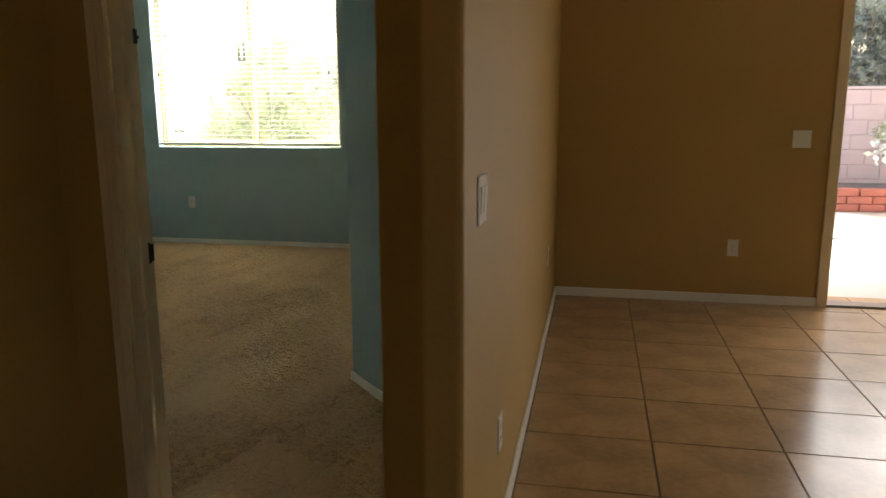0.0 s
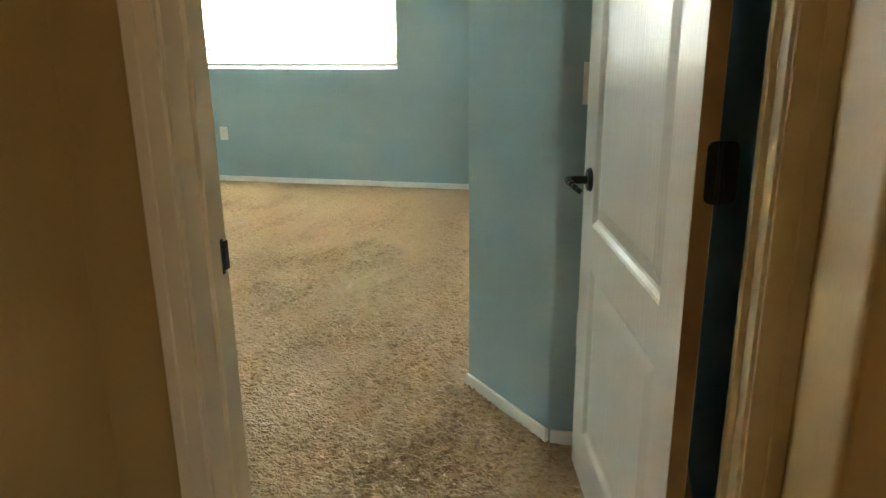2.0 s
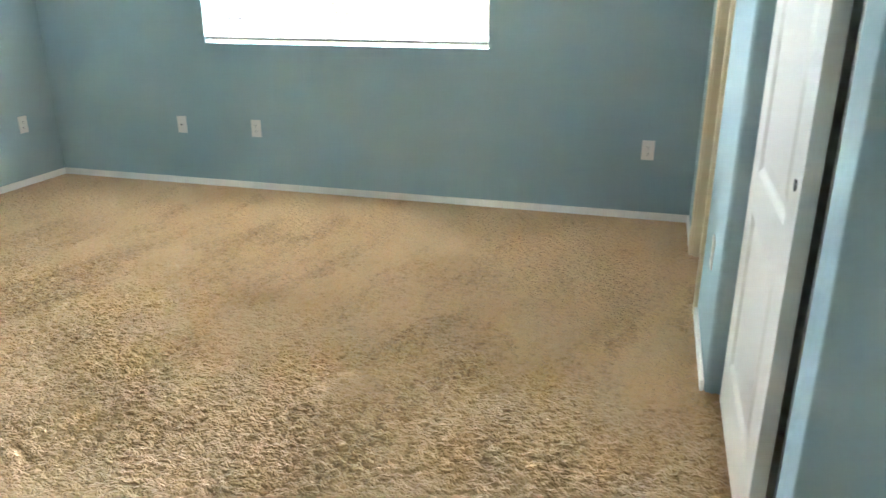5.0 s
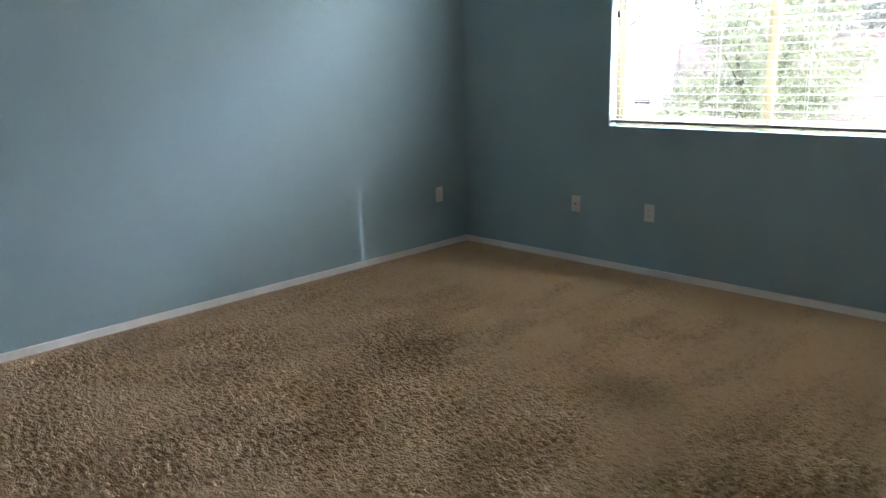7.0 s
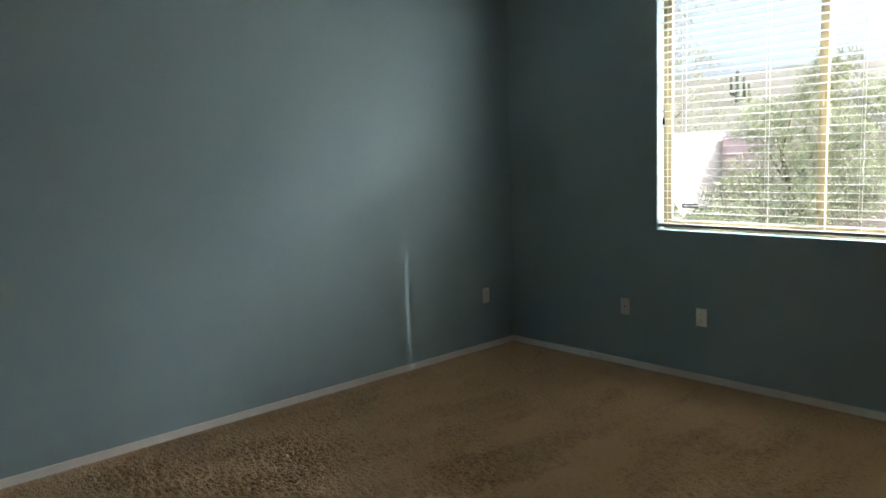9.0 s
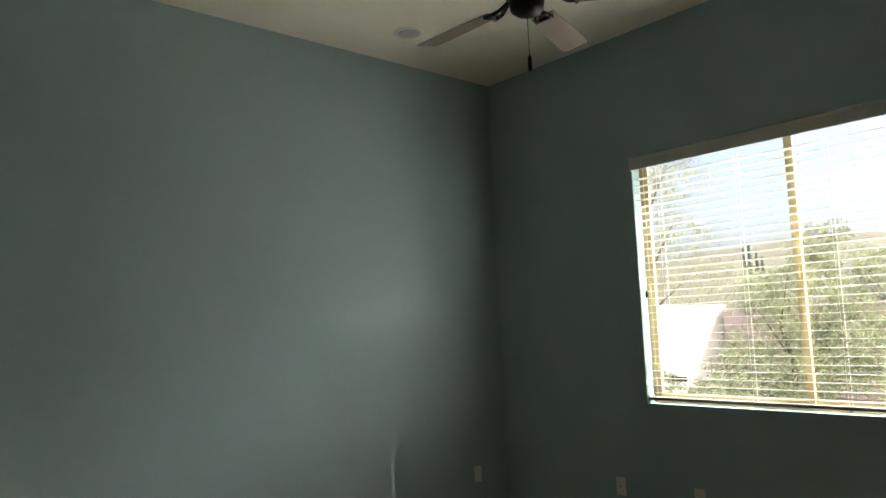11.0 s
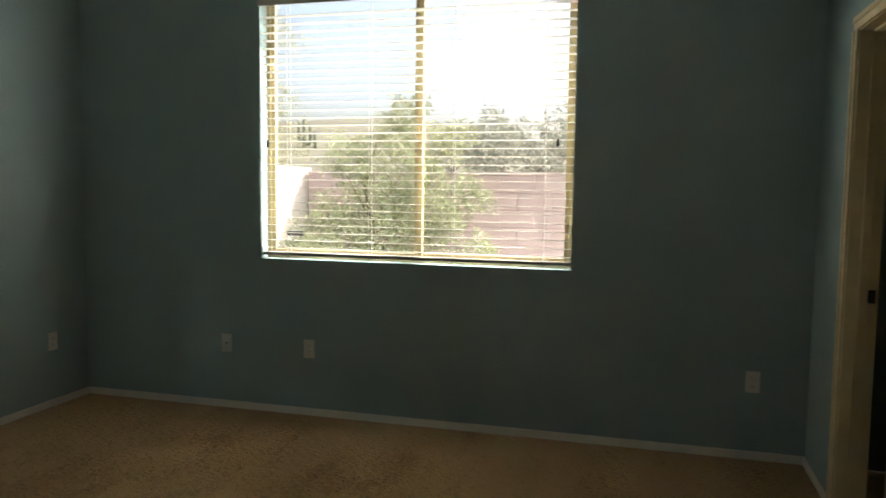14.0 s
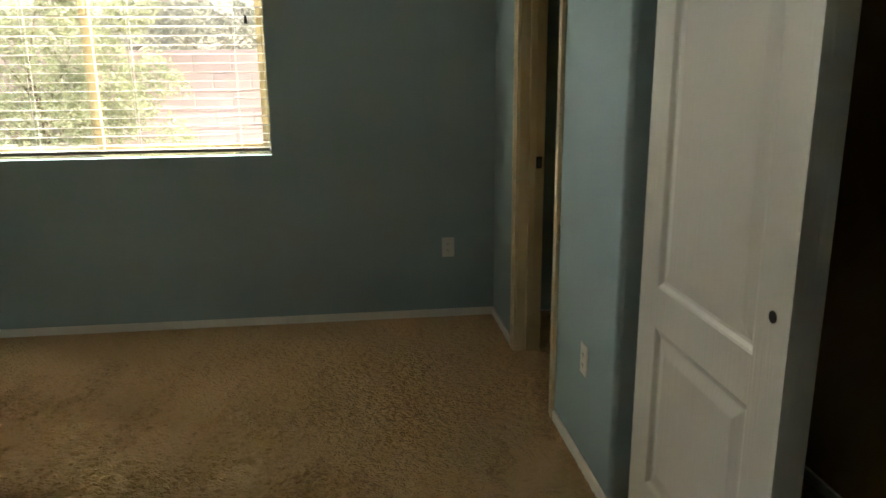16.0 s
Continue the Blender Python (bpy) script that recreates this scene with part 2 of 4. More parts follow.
# ---- building helpers ----


def mesh_of(name, bm, material, smooth=False):
    me = bpy.data.meshes.new(name)
    bmesh.ops.recalc_face_normals(bm, faces=bm.faces)
    if smooth:
        for f in bm.faces:
            f.smooth = True
    bm.to_mesh(me)
    bm.free()
    me.materials.append(material)
    return me


def part(name, bm, material, parent=None, label="", smooth=False):
    ob = new(name, mesh_of(name, bm, material, smooth))
    if parent is not None:
        ob.parent = parent
    if label:
        ob["label"] = label
    return ob


def setting(name, bm, material, label, category="", smooth=False):
    return tagged(part(name, bm, material, None, "", smooth), label, category or name.split("_")[0], "", "structure")


def thing(name, at, label, category, group="", kind=""):
    e = new(name)
    e.empty_display_size = 0.05
    e.matrix_basis = at
    return tagged(e, label, category, group, kind)


def box(x0, y0, z0, x1, y1, z1, bevel=0.0, seg=2, bm=None):
    b = bmesh.new()
    bmesh.ops.create_cube(b, size=1.0)
    for v in b.verts:
        v.co = Vector(((x0 + x1) / 2 + v.co.x * (x1 - x0), (y0 + y1) / 2 + v.co.y * (y1 - y0), (z0 + z1) / 2 + v.co.z * (z1 - z0)))
    if bevel:
        bmesh.ops.bevel(b, geom=b.edges[:], offset=bevel, segments=seg, affect='EDGES', profile=0.5)
    return join(bm, b)


def join(bm, b):
    if bm is None:
        return b
    me = bpy.data.meshes.new("tmp")
    b.to_mesh(me)
    b.free()
    bm.from_mesh(me)
    bpy.data.meshes.remove(me)
    return bm


def cyl(p, q, r, r2=None, seg=12, bm=None, bevel=0.0):
    """A round bar from p to q."""
    p, q = Vector(p), Vector(q)
    b = bmesh.new()
    bmesh.ops.create_cone(b, cap_ends=True, segments=seg, radius1=r, radius2=r if r2 is None else r2, depth=(q - p).length)
    if bevel:
        ring = [e for e in b.edges if abs(e.verts[0].co.z - e.verts[1].co.z) < 1e-6]
        bmesh.ops.bevel(b, geom=ring, offset=bevel, segments=2, affect='EDGES', profile=0.5)
    m = Matrix.Translation((p + q) / 2) @ (q - p).to_track_quat("Z", "Y").to_matrix().to_4x4()
    bmesh.ops.transform(b, matrix=m, verts=b.verts)
    return join(bm, b)


def lathe(profile, seg=24, bm=None, at=(0, 0, 0)):
    """A turned shape round z from (radius, height) pairs."""
    b = bmesh.new()
    rings = []
    for r, z in profile:
        rings.append([b.verts.new((at[0] + r * math.cos(2 * math.pi * i / seg), at[1] + r * math.sin(2 * math.pi * i / seg), at[2] + z)) for i in range(seg)])
    for a, c in zip(rings, rings[1:]):
        for i in range(seg):
            b.faces.new((a[i], a[(i + 1) % seg], c[(i + 1) % seg], c[i]))
    b.faces.new(rings[0][::-1])
    b.faces.new(rings[-1])
    bmesh.ops.remove_doubles(b, verts=b.verts, dist=1e-6)
    return join(bm, b)


def wall_mesh(axis, u0, u1, w0, w1, z0, z1, holes=()):
    """A wall along x or y from u0 to u1, from w0 to w1 thick, with openings (u0, u1, z0, z1) right through."""
    us = sorted({u0, u1, *[h[0] for h in holes], *[h[1] for h in holes]})
    zs = sorted({z0, z1, *[h[2] for h in holes], *[h[3] for h in holes]})
    us = [u for u in us if u0 <= u <= u1]
    zs = [z for z in zs if z0 <= z <= z1]

    def solid(i, k):
        if not (0 <= i < len(us) - 1 and 0 <= k < len(zs) - 1):
            return False
        u, z = (us[i] + us[i + 1]) / 2, (zs[k] + zs[k + 1]) / 2
        return not any(h[0] < u < h[1] and h[2] < z < h[3] for h in holes)

    b = bmesh.new()

    def vert(u, w, z):
        return b.verts.new((u, w, z) if axis == "x" else (w, u, z))

    def quad(*p):
        b.faces.new([vert(*q) for q in p])

    for i in range(len(us) - 1):
        for k in range(len(zs) - 1):
            if not solid(i, k):
                continue
            a, c, d, e = us[i], us[i + 1], zs[k], zs[k + 1]
            for w in (w0, w1):
                quad((a, w, d), (c, w, d), (c, w, e), (a, w, e))
            for di, dk, p, q in ((-1, 0, (a, d), (a, e)), (1, 0, (c, d), (c, e)), (0, -1, (a, d), (c, d)), (0, 1, (a, e), (c, e))):
                if not solid(i + di, k + dk):
                    quad((p[0], w0, p[1]), (q[0], w0, q[1]), (q[0], w1, q[1]), (p[0], w1, p[1]))
    bmesh.ops.remove_doubles(b, verts=b.verts, dist=1e-5)
    return b


def prism(points, z0, z1, rounds=None, seg=5, bm=None):
    """An upright block on a plan outline; rounds gives a radius by corner number."""
    rounds = rounds or {}
    out = []
    n = len(points)
    for i, p in enumerate(points):
        p = Vector(p)
        r = rounds.get(i, 0)
        if not r:
            out.append(p)
            continue
        a, c = Vector(points[i - 1]) - p, Vector(points[(i + 1) % n]) - p
        a.normalize(), c.normalize()
        ang = a.angle(c)
        d = r / math.tan(ang / 2)
        p0, p1 = p + a * d, p + c * d
        mid = p + (a + c).normalized() * (r / math.sin(ang / 2))
        for k in range(seg + 1):
            v = (p0 - mid).lerp(p1 - mid, k / seg)
            out.append(mid + v.normalized() * r)
    b = bmesh.new()
    lo = [b.verts.new((v.x, v.y, z0)) for v in out]
    hi = [b.verts.new((v.x, v.y, z1)) for v in out]
    b.faces.new(lo[::-1])
    b.faces.new(hi)
    for i in range(len(out)):
        j = (i + 1) % len(out)
        b.faces.new((lo[i], lo[j], hi[j], hi[i]))
    return join(bm, b)


# ---- the plan (metres) ----
H = 3.48            # bedroom ceiling
XW, YN = -4.495, 6.0  # bedroom west and north walls
YS = 1.305          # bedroom face of the entry wall
YH = 1.175          # hall face of the entry wall
DX0, DX1 = -0.223, 0.700   # entry door opening
HEAD = 2.07
XP0, XP1 = 0.775, 0.900     # partition between alcove and living room
YL = 4.519          # living room's north wall
WX0, WX1, WZ0, WZ1 = -3.174, -1.243, 0.972, 2.612   # window opening
CY0, CY1 = 2.70, 3.965     # sliding-door closet opening in the east wall
BY0, BY1 = 4.695, 5.390     # walk-in closet doorway in the east wall
HL = 3.0            # hall and living ceiling

# ---- bedroom shell ----
setting("wall_north", wall_mesh("x", XW - 0.15, XP1 + 0.13, YN, YN + 0.17, 0, H + 0.1, [(WX0, WX1, WZ0, WZ1)]), TEAL, "blue-green painted bedroom wall with a window opening", "wall")
setting("wall_west", wall_mesh("y", YH - 3.2, YN, XW - 0.15, XW, 0, H + 0.1), TEAL, "plain blue-green painted bedroom wall", "wall")
setting("wall_south", wall_mesh("x", XW, XP0, 1.242, YS, 0, H + 0.1, [(DX0 - 0.02, DX1 + 0.02, 0, HEAD + 0.02)]), TEAL, "blue-green painted wall around the entry door", "wall")
b = wall_mesh("y", 4.2, YN, 0, 0.12, 0, H + 0.1, [(BY0 - 0.018, BY1 + 0.018, 0, 2.132)])
prism([(0, 4.2), (0, CY1), (0.12, CY1), (0.12, 4.2)], 0, H + 0.1, {1: 0.022, 2: 0.022}, bm=b)
box(0, CY0, HEAD + 0.03, 0.12, CY1, H + 0.1, bm=b)
prism([(0, CY0), (0, 2.585), (0.330, 2.238), (XP0, 2.238), (XP0, 2.35), (0.36, 2.35), (0.12, CY0)], 0, H + 0.1, {0: 0.02, 1: 0.012, 2: 0.025}, bm=b)
setting("wall_east", b, TEAL, "blue-green painted wall with doorways and a slanted rounded corner", "wall")
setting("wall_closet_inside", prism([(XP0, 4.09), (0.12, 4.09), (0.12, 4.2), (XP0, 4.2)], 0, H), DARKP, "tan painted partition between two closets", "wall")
b = prism([(0.766, YH), (0.697, 0.750), (0.816, 0.685), (XP1, 0.695), (XP1, YL + 0.16), (XP0, YL + 0.16), (XP0, YS), (0.766, YS)], 0, H + 0.1, {1: 0.02, 2: 0.02, 3: 0.02})
setting("wall_partition", b, TAN, "tan painted partition with a rounded end", "wall")
setting("wall_alcove", box(XP0 - 0.012, YS, 0, XP0 - 0.001, 2.238, H), TEAL, "blue-green painted alcove side wall", "wall")
setting("ceiling", box(XW - 0.15, YH - 0.1, H, XP1 + 0.13, YN + 0.17, H + 0.12), CEIL, "off-white textured bedroom ceiling", "ceiling")

# ---- hall and living shell ----
setting("wall_entry_hall", wall_mesh("x", -0.56, 0.765, YH, 1.238, 0, H, [(DX0 - 0.02, DX1 + 0.02, 0, HEAD + 0.02)]), TAN, "tan painted hall wall around the entry door", "wall")
setting("wall_hall_west", wall_mesh("y", -4.0, YH, -0.56, -0.43, 0, HL), TAN, "plain tan painted hall wall", "wall")
setting("wall_living_north", wall_mesh("x", XP1, 7.0, YL, YL + 0.16, 0, HL + 0.1, [(2.70, 4.9, 0, 2.08)]), TAN, "tan painted wall beside a sliding glass door", "wall")
setting("wall_living_east", wall_mesh("y", -4.0, YL, 7.0, 7.15, 0, HL + 0.1), TAN, "plain tan painted living room wall", "wall")
# this opening is added out of view to let light in
setting("wall_living_south", wall_mesh("x", -0.56, 7.15, -4.15, -4.0, 0, HL + 0.1, [(3.2, 4.6, 1.0, 2.0)]), TAN, "tan painted living room wall with an added opening out of view", "wall")
setting("ceiling_living", box(-0.56, -4.15, HL, 7.15, YH - 0.1, HL + 0.1), CEIL, "off-white living room ceiling", "ceiling")
setting("ceiling_living_north", box(XP1, YH - 0.1, HL, 7.15, YL + 0.16, HL + 0.1), CEIL, "off-white living room ceiling", "ceiling")
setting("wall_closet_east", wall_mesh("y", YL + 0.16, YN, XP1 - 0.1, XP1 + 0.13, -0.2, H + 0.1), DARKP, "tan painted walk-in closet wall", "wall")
# unseen wall added to stop the sun entering the patio door
setting("wall_wing", wall_mesh("y", YL + 0.16, 7.3, 5.2, 5.4, -0.2, 4.4), STUCCO, "added unseen stucco wall that keeps sun off the patio door", "wall")

# eaves over the two outside walls, unseen, sized to limit the sun
setting("eave_north", box(XW - 0.6, YN + 0.17, 3.0, XP1 + 0.6, YN + 0.70, 3.14), ROOF, "stucco eave over the bedroom window", "eave")
setting("eave_living", box(XP1 + 0.13, YL + 0.16, 2.62, 5.2, YL + 1.8, 2.78), ROOF, "stucco patio cover over the sliding door, unseen, sized to limit sun", "eave")

# ---- carpet ----
rng = np.random.default_rng(5)


def band(nx, ny, step, along, across, turn, seed):
    """Random swells of the given length and width in metres, turned on plan."""
    r = np.random.default_rng(seed)
    fy, fx = np.fft.fftfreq(ny, step)[:, None], np.fft.rfftfreq(nx, step)[None, :]
    c, sn = math.cos(turn), math.sin(turn)
    q = np.sqrt(((c * fx + sn * fy) * along) ** 2 + ((c * fy - sn * fx) * across) ** 2)
    f = np.fft.irfft2(np.fft.rfft2(r.normal(size=(ny, nx))) * np.exp(-((q - 1) / 0.45) ** 2), s=(ny, nx))
    return f / f.std()


def carpet_sheet(name, x0, x1, y0, y1, step):
    """Cut pile brushed into short rolls with dark gaps between them."""
    nx, ny = int((x1 - x0) / step) + 1, int((y1 - y0) / step) + 1
    gx, gy = np.meshgrid(np.linspace(x0, x1, nx), np.linspace(y0, y1, ny))
    roll = band(nx, ny, step, 0.072, 0.028, 0.28, 11)
    clump = band(nx, ny, step, 0.036, 0.022, -0.3, 12)
    wide = band(nx, ny, step, 0.9, 0.5, 0.6, 13)
    tuft = rng.random((ny, nx)) - 0.5
    z = 0.0072 * np.clip(roll, -1.8, 0.5) + 0.0040 * np.clip(clump, -1.6, 0.6) + 0.0034 * tuft
    z = z * (0.8 + 0.22 * np.clip(wide, -1.5, 1.5)) + 0.002
    near = np.minimum(np.minimum(gx - x0, x1 - gx), np.minimum(gy - y0, y1 - gy))
    z = z * np.clip((near - 0.012) / 0.05, 0.15, 1) - 0.004
    jit = 0.45 * step
    co = np.stack([gx + jit * (rng.random((ny, nx)) - 0.5), gy + jit * (rng.random((ny, nx)) - 0.5), z], -1).reshape(-1, 3)
    co[:, 0] = np.clip(co[:, 0], x0, x1)
    co[:, 1] = np.clip(co[:, 1], y0, y1)
    idx = np.arange(nx * ny).reshape(ny, nx)
    quads = np.stack([idx[:-1, :-1], idx[:-1, 1:], idx[1:, 1:], idx[1:, :-1]], -1).reshape(-1, 4)
    me = bpy.data.meshes.new(name)
    me.vertices.add(len(co))
    me.vertices.foreach_set("co", co.ravel())
    me.loops.add(quads.size)
    me.loops.foreach_set("vertex_index", quads.ravel())
    me.polygons.add(len(quads))
    me.polygons.foreach_set("loop_start", np.arange(0, quads.size, 4))
    me.polygons.foreach_set("use_smooth", np.ones(len(quads), bool))
    me.update(calc_edges=True)
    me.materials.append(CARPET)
    return new(name, me)


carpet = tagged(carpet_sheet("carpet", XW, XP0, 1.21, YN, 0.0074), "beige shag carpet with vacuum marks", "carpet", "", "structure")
setting("subfloor", box(XW - 0.15, YH + 0.02, -0.12, XP1, YN + 0.17, -0.03), GROUT, "slab under the bedroom carpet", "floor")
setting("floor_slab", box(-0.56, -4.15, -0.12, 7.15, YH + 0.02, -0.006), GROUT, "grout bed under the hall tiles", "floor")
setting("floor_slab_living", box(XP1, YH + 0.02, -0.12, 7.15, YL + 0.16, -0.006), GROUT, "grout bed under the living room tiles", "floor")

# ---- baseboards ----
BH, BT = 0.042, 0.013


def baseboard(name, p, q, side, h=BH):
    """A skirting strip from p to q; side: which way it stands off the wall."""
    p, q, s = Vector(p), Vector(q), Vector(side).normalized() * BT
    pts = [p, q, q + s, p + s]
    b = prism([(v.x, v.y) for v in pts], -0.004, h)
    top = [e for e in b.edges if all(v.co.z > h - 1e-4 for v in e.verts)]
    bmesh.ops.bevel(b, geom=top, offset=0.005, segments=2, affect='EDGES', profile=0.5)
    setting(name, b, BASE, "cream painted baseboard along the wall", "baseboard")


baseboard("baseboard_north", (XW, YN), (0, YN), (0, -1))
baseboard("baseboard_west", (XW, YS), (XW, YN - BT), (1, 0))
baseboard("baseboard_south", (XW + BT, YS), (DX0 - 0.075, YS), (0, 1))
baseboard("baseboard_east_far", (0, BY1 + 0.075), (0, YN - BT), (-1, 0))
baseboard("baseboard_east_near", (0, CY1 + 0.01), (0, BY0 - 0.075), (-1, 0))
baseboard("baseboard_slant", (0.0, 2.585), (0.330, 2.238), (-0.347, -0.330))
baseboard("baseboard_alcove", (0.338, 2.238), (XP0 - 0.012, 2.238), (0, -1))
baseboard("baseboard_living_west", (XP1, 0.72), (XP1, YL), (1, 0), 0.062)
baseboard("baseboard_living_north", (XP1 + BT, YL), (2.673, YL), (0, -1), 0.062)
baseboard("baseboard_closet", (XP0, 2.36), (XP0, 4.08), (-1, 0))

# ---- door frames and doors ----


def door_frame(name, at, width, head, depth, label, stop_at):
    """Jambs, head, stops and a two-step casing on both faces; the opening runs along local x from 0, its faces at y 0 and depth."""
    e = thing(name, at, label, "door frame", "", "structure")
    J = 0.018
    part("jamb", box(-J, 0, -0.004, 0, depth, head, 0.0015), TRIM, e)
    part("jamb", box(width, 0, -0.004, width + J, depth, head, 0.0015), TRIM, e)
    part("head_jamb", box(-J, 0, head, width + J, depth, head + J, 0.0015), TRIM, e)
    part("stop", box(0, stop_at, 0, 0.011, stop_at + 0.035, head, 0.002), TRIM, e)
    part("stop", box(width - 0.011, stop_at, 0, width, stop_at + 0.035, head, 0.002), TRIM, e)
    part("stop", box(0.011, stop_at, head - 0.011, width - 0.011, stop_at + 0.035, head, 0.002), TRIM, e)
    C, R = 0.058, 0.006
    for y, d in ((0, -1), (depth, 1)):
        for lo, hi in ((-R - C, -R), (width + R, width + R + C)):
            b = box(lo, min(y, y + d * 0.011), -0.004, hi, max(y, y + d * 0.011), head + R, 0.002)
            o0, o1 = (lo, lo + 0.026) if lo < 0 else (hi - 0.026, hi)
            box(o0, min(y + d * 0.0105, y + d * 0.017), -0.004, o1, max(y + d * 0.0105, y + d * 0.017), head + R, 0.003, bm=b)
            part("casing", b, TRIM, e)
        b = box(-R - C, min(y, y + d * 0.011), head + R, width + R + C, max(y, y + d * 0.011), head + R + C, 0.002)
        box(-R - C, min(y + d * 0.0105, y + d * 0.017), head + R + C - 0.026, width + R + C, max(y + d * 0.0105, y + d * 0.017), head + R + C, 0.003, bm=b)
        part("casing", b, TRIM, e)
    return e


def panel_mesh(x0, x1, z0, z1, t):
    """A raised moulded panel filling a hole in a slab of thickness t: ogee, flat, slope up to a field, on both faces."""
    b = bmesh.new()
    steps = [(0.0, 0.0), (0.006, 0.002), (0.016, 0.008), (0.024, 0.010), (0.030, 0.009), (0.062, 0.0025), (0.066, 0.002)]
    loops = {}
    for sgn in (-1, 1):
        rings = []
        for off, dep in steps:
            y = sgn * (t / 2 - dep)
            rings.append([b.verts.new(p) for p in ((x0 + off, y, z0 + off), (x1 - off, y, z0 + off), (x1 - off, y, z1 - off), (x0 + off, y, z1 - off))])
        for a, c in zip(rings, rings[1:]):
            for i in range(4):
                b.faces.new((a[i], a[(i + 1) % 4], c[(i + 1) % 4], c[i]))
        b.faces.new(rings[-1])
        loops[sgn] = rings[0]
    for i in range(4):
        j = (i + 1) % 4
        b.faces.new((loops[-1][i], loops[-1][j], loops[1][j], loops[1][i]))
    return b


def panel_door(name, at, width, height, label, category, t=0.035, kind="", drop=0.0):
    """A two-panel moulded door leaf: local x from the hinge edge, the slab centred on y 0."""
    e = thing(name, at, label, category, "", kind)
    s = 0.122
    rows = ((0.203 - drop, 0.708 - drop), (0.828 - drop, height - 0.14))
    b = wall_mesh("x", 0, width, -t / 2, t / 2, 0.012, height, [(s, width - s, z0, z1) for z0, z1 in rows])
    part("slab", b, DOORW, e)
    for z0, z1 in rows:
        part("panel", panel_mesh(s, width - s, z0, z1, t - 0.0006), DOORW, e)
    return e


def hinge(e, x, z):
    """A rounded black hinge leaf on the door's edge with its knuckle."""
    b = box(x - 0.0025, -0.052, z - 0.052, x + 0.001, 0.001, z + 0.052)
    corner = [ed for ed in b.edges if abs(ed.verts[0].co.x - ed.verts[1].co.x) > 0.002]
    bmesh.ops.bevel(b, geom=corner, offset=0.013, segments=4, affect='EDGES', profile=0.5)
    leaf = part("hinge", b, BLACK, e, "black hinge with rounded corners")
    part("knuckle", cyl((x - 0.004, -0.022, z - 0.052), (x - 0.004, -0.022, z + 0.052), 0.0065, bevel=0.002), BLACK, leaf)
    for dz in (-0.03, 0, 0.03):
        part("screw", cyl((x - 0.004, -0.004, z + dz), (x - 0.002, -0.004, z + dz), 0.004, seg=8), BLACK, leaf)


def lever_set(e, x, z, t):
    """A black lever handle with a round rose on both faces."""
    for s in (-1, 1):
        y = s * t / 2
        rose = part("rose", cyl((x, y, z), (x, y + s * 0.011, z), 0.033, 0.028, 24, bevel=0.003), BLACK, e, "round black rose", True)
        b = cyl((x, y + s * 0.009, z), (x, y + s * 0.062, z), 0.0115, 0.010, 12)
        path = [(0, 0.060, 0.0), (-0.022, 0.063, 0.001), (-0.05, 0.064, 0.002), (-0.078, 0.062, 0.001), (-0.100, 0.057, -0.003), (-0.112, 0.050, -0.008)]
        for i, (p, q) in enumerate(zip(path, path[1:])):
            cyl((x + p[0], y + s * p[1], z + p[2]), (x + q[0], y + s * q[1], z + q[2]), 0.0105 - i * 0.0008, 0.0100 - i * 0.0008, 10, bm=b)
        part("lever", b, BLACK, rose, "curved black lever", True)


frame_e = door_frame("door_frame_1", pose(DX0, YH, 0), DX1 - DX0, HEAD, YS - YH, "cream painted entry door frame with stepped casing", 0.055)
b = box(0, 0.084, 0.856, 0.0018, 0.116, 0.924, 0.0006)
sp = part("strike_plate", b, BLACK, frame_e, "black strike plate")
part("lip", box(0.0, 0.116, 0.862, 0.003, 0.131, 0.918, 0.001), BLACK, sp)
hk = part("door_catch", box(0.0, 0.112, 1.538, 0.0035, 0.13, 1.582, 0.001), BLACK, frame_e, "small dark catch plate")
part("hook", cyl((0.003, 0.12, 1.56), (0.010, 0.128, 1.556), 0.004, seg=8), BLACK, hk)
part("bolt_hole", box(0.0012, 0.090, 0.873, 0.0024, 0.108, 0.907), SLOT, sp)

door = panel_door("door_1", pose(0.630, 1.330, 0, 0, 0, 90 + 14.1), 0.825, 2.035, "white two-panel bedroom door standing open, black lever", "door", kind="structure", drop=0.035)
part("hinge_edge", box(-0.0012, -0.0165, 0.014, 0.0002, 0.0165, 2.03), RAWWOOD, door, "bare wooden hinge edge")
for z in (0.24, 1.069, 1.86):
    hinge(door, 0.0, z)
lever_set(door, 0.825 - 0.082, 0.908, 0.035)
latch = part("latch_plate", box(0.8245, -0.012, 0.896, 0.8265, 0.012, 0.954, 0.0005), BLACK, door, "black latch plate")
part("latch_bolt", box(0.826, -0.006, 0.916, 0.835, 0.006, 0.934, 0.002), BLACK, latch)

frame_b = door_frame("door_frame_2", pose(0.0, BY1, 0, 0, 0, -90), BY1 - BY0, 2.114, 0.12, "cream painted closet door frame with stepped casing", 0.05)
sp = part("strike_plate", box(0, 0.088, 0.95, 0.0016, 0.118, 1.008, 0.0006), BLACK, frame_b, "black strike plate")
part("bolt_hole", box(0.0012, 0.095, 0.963, 0.002, 0.111, 0.995), SLOT, sp)

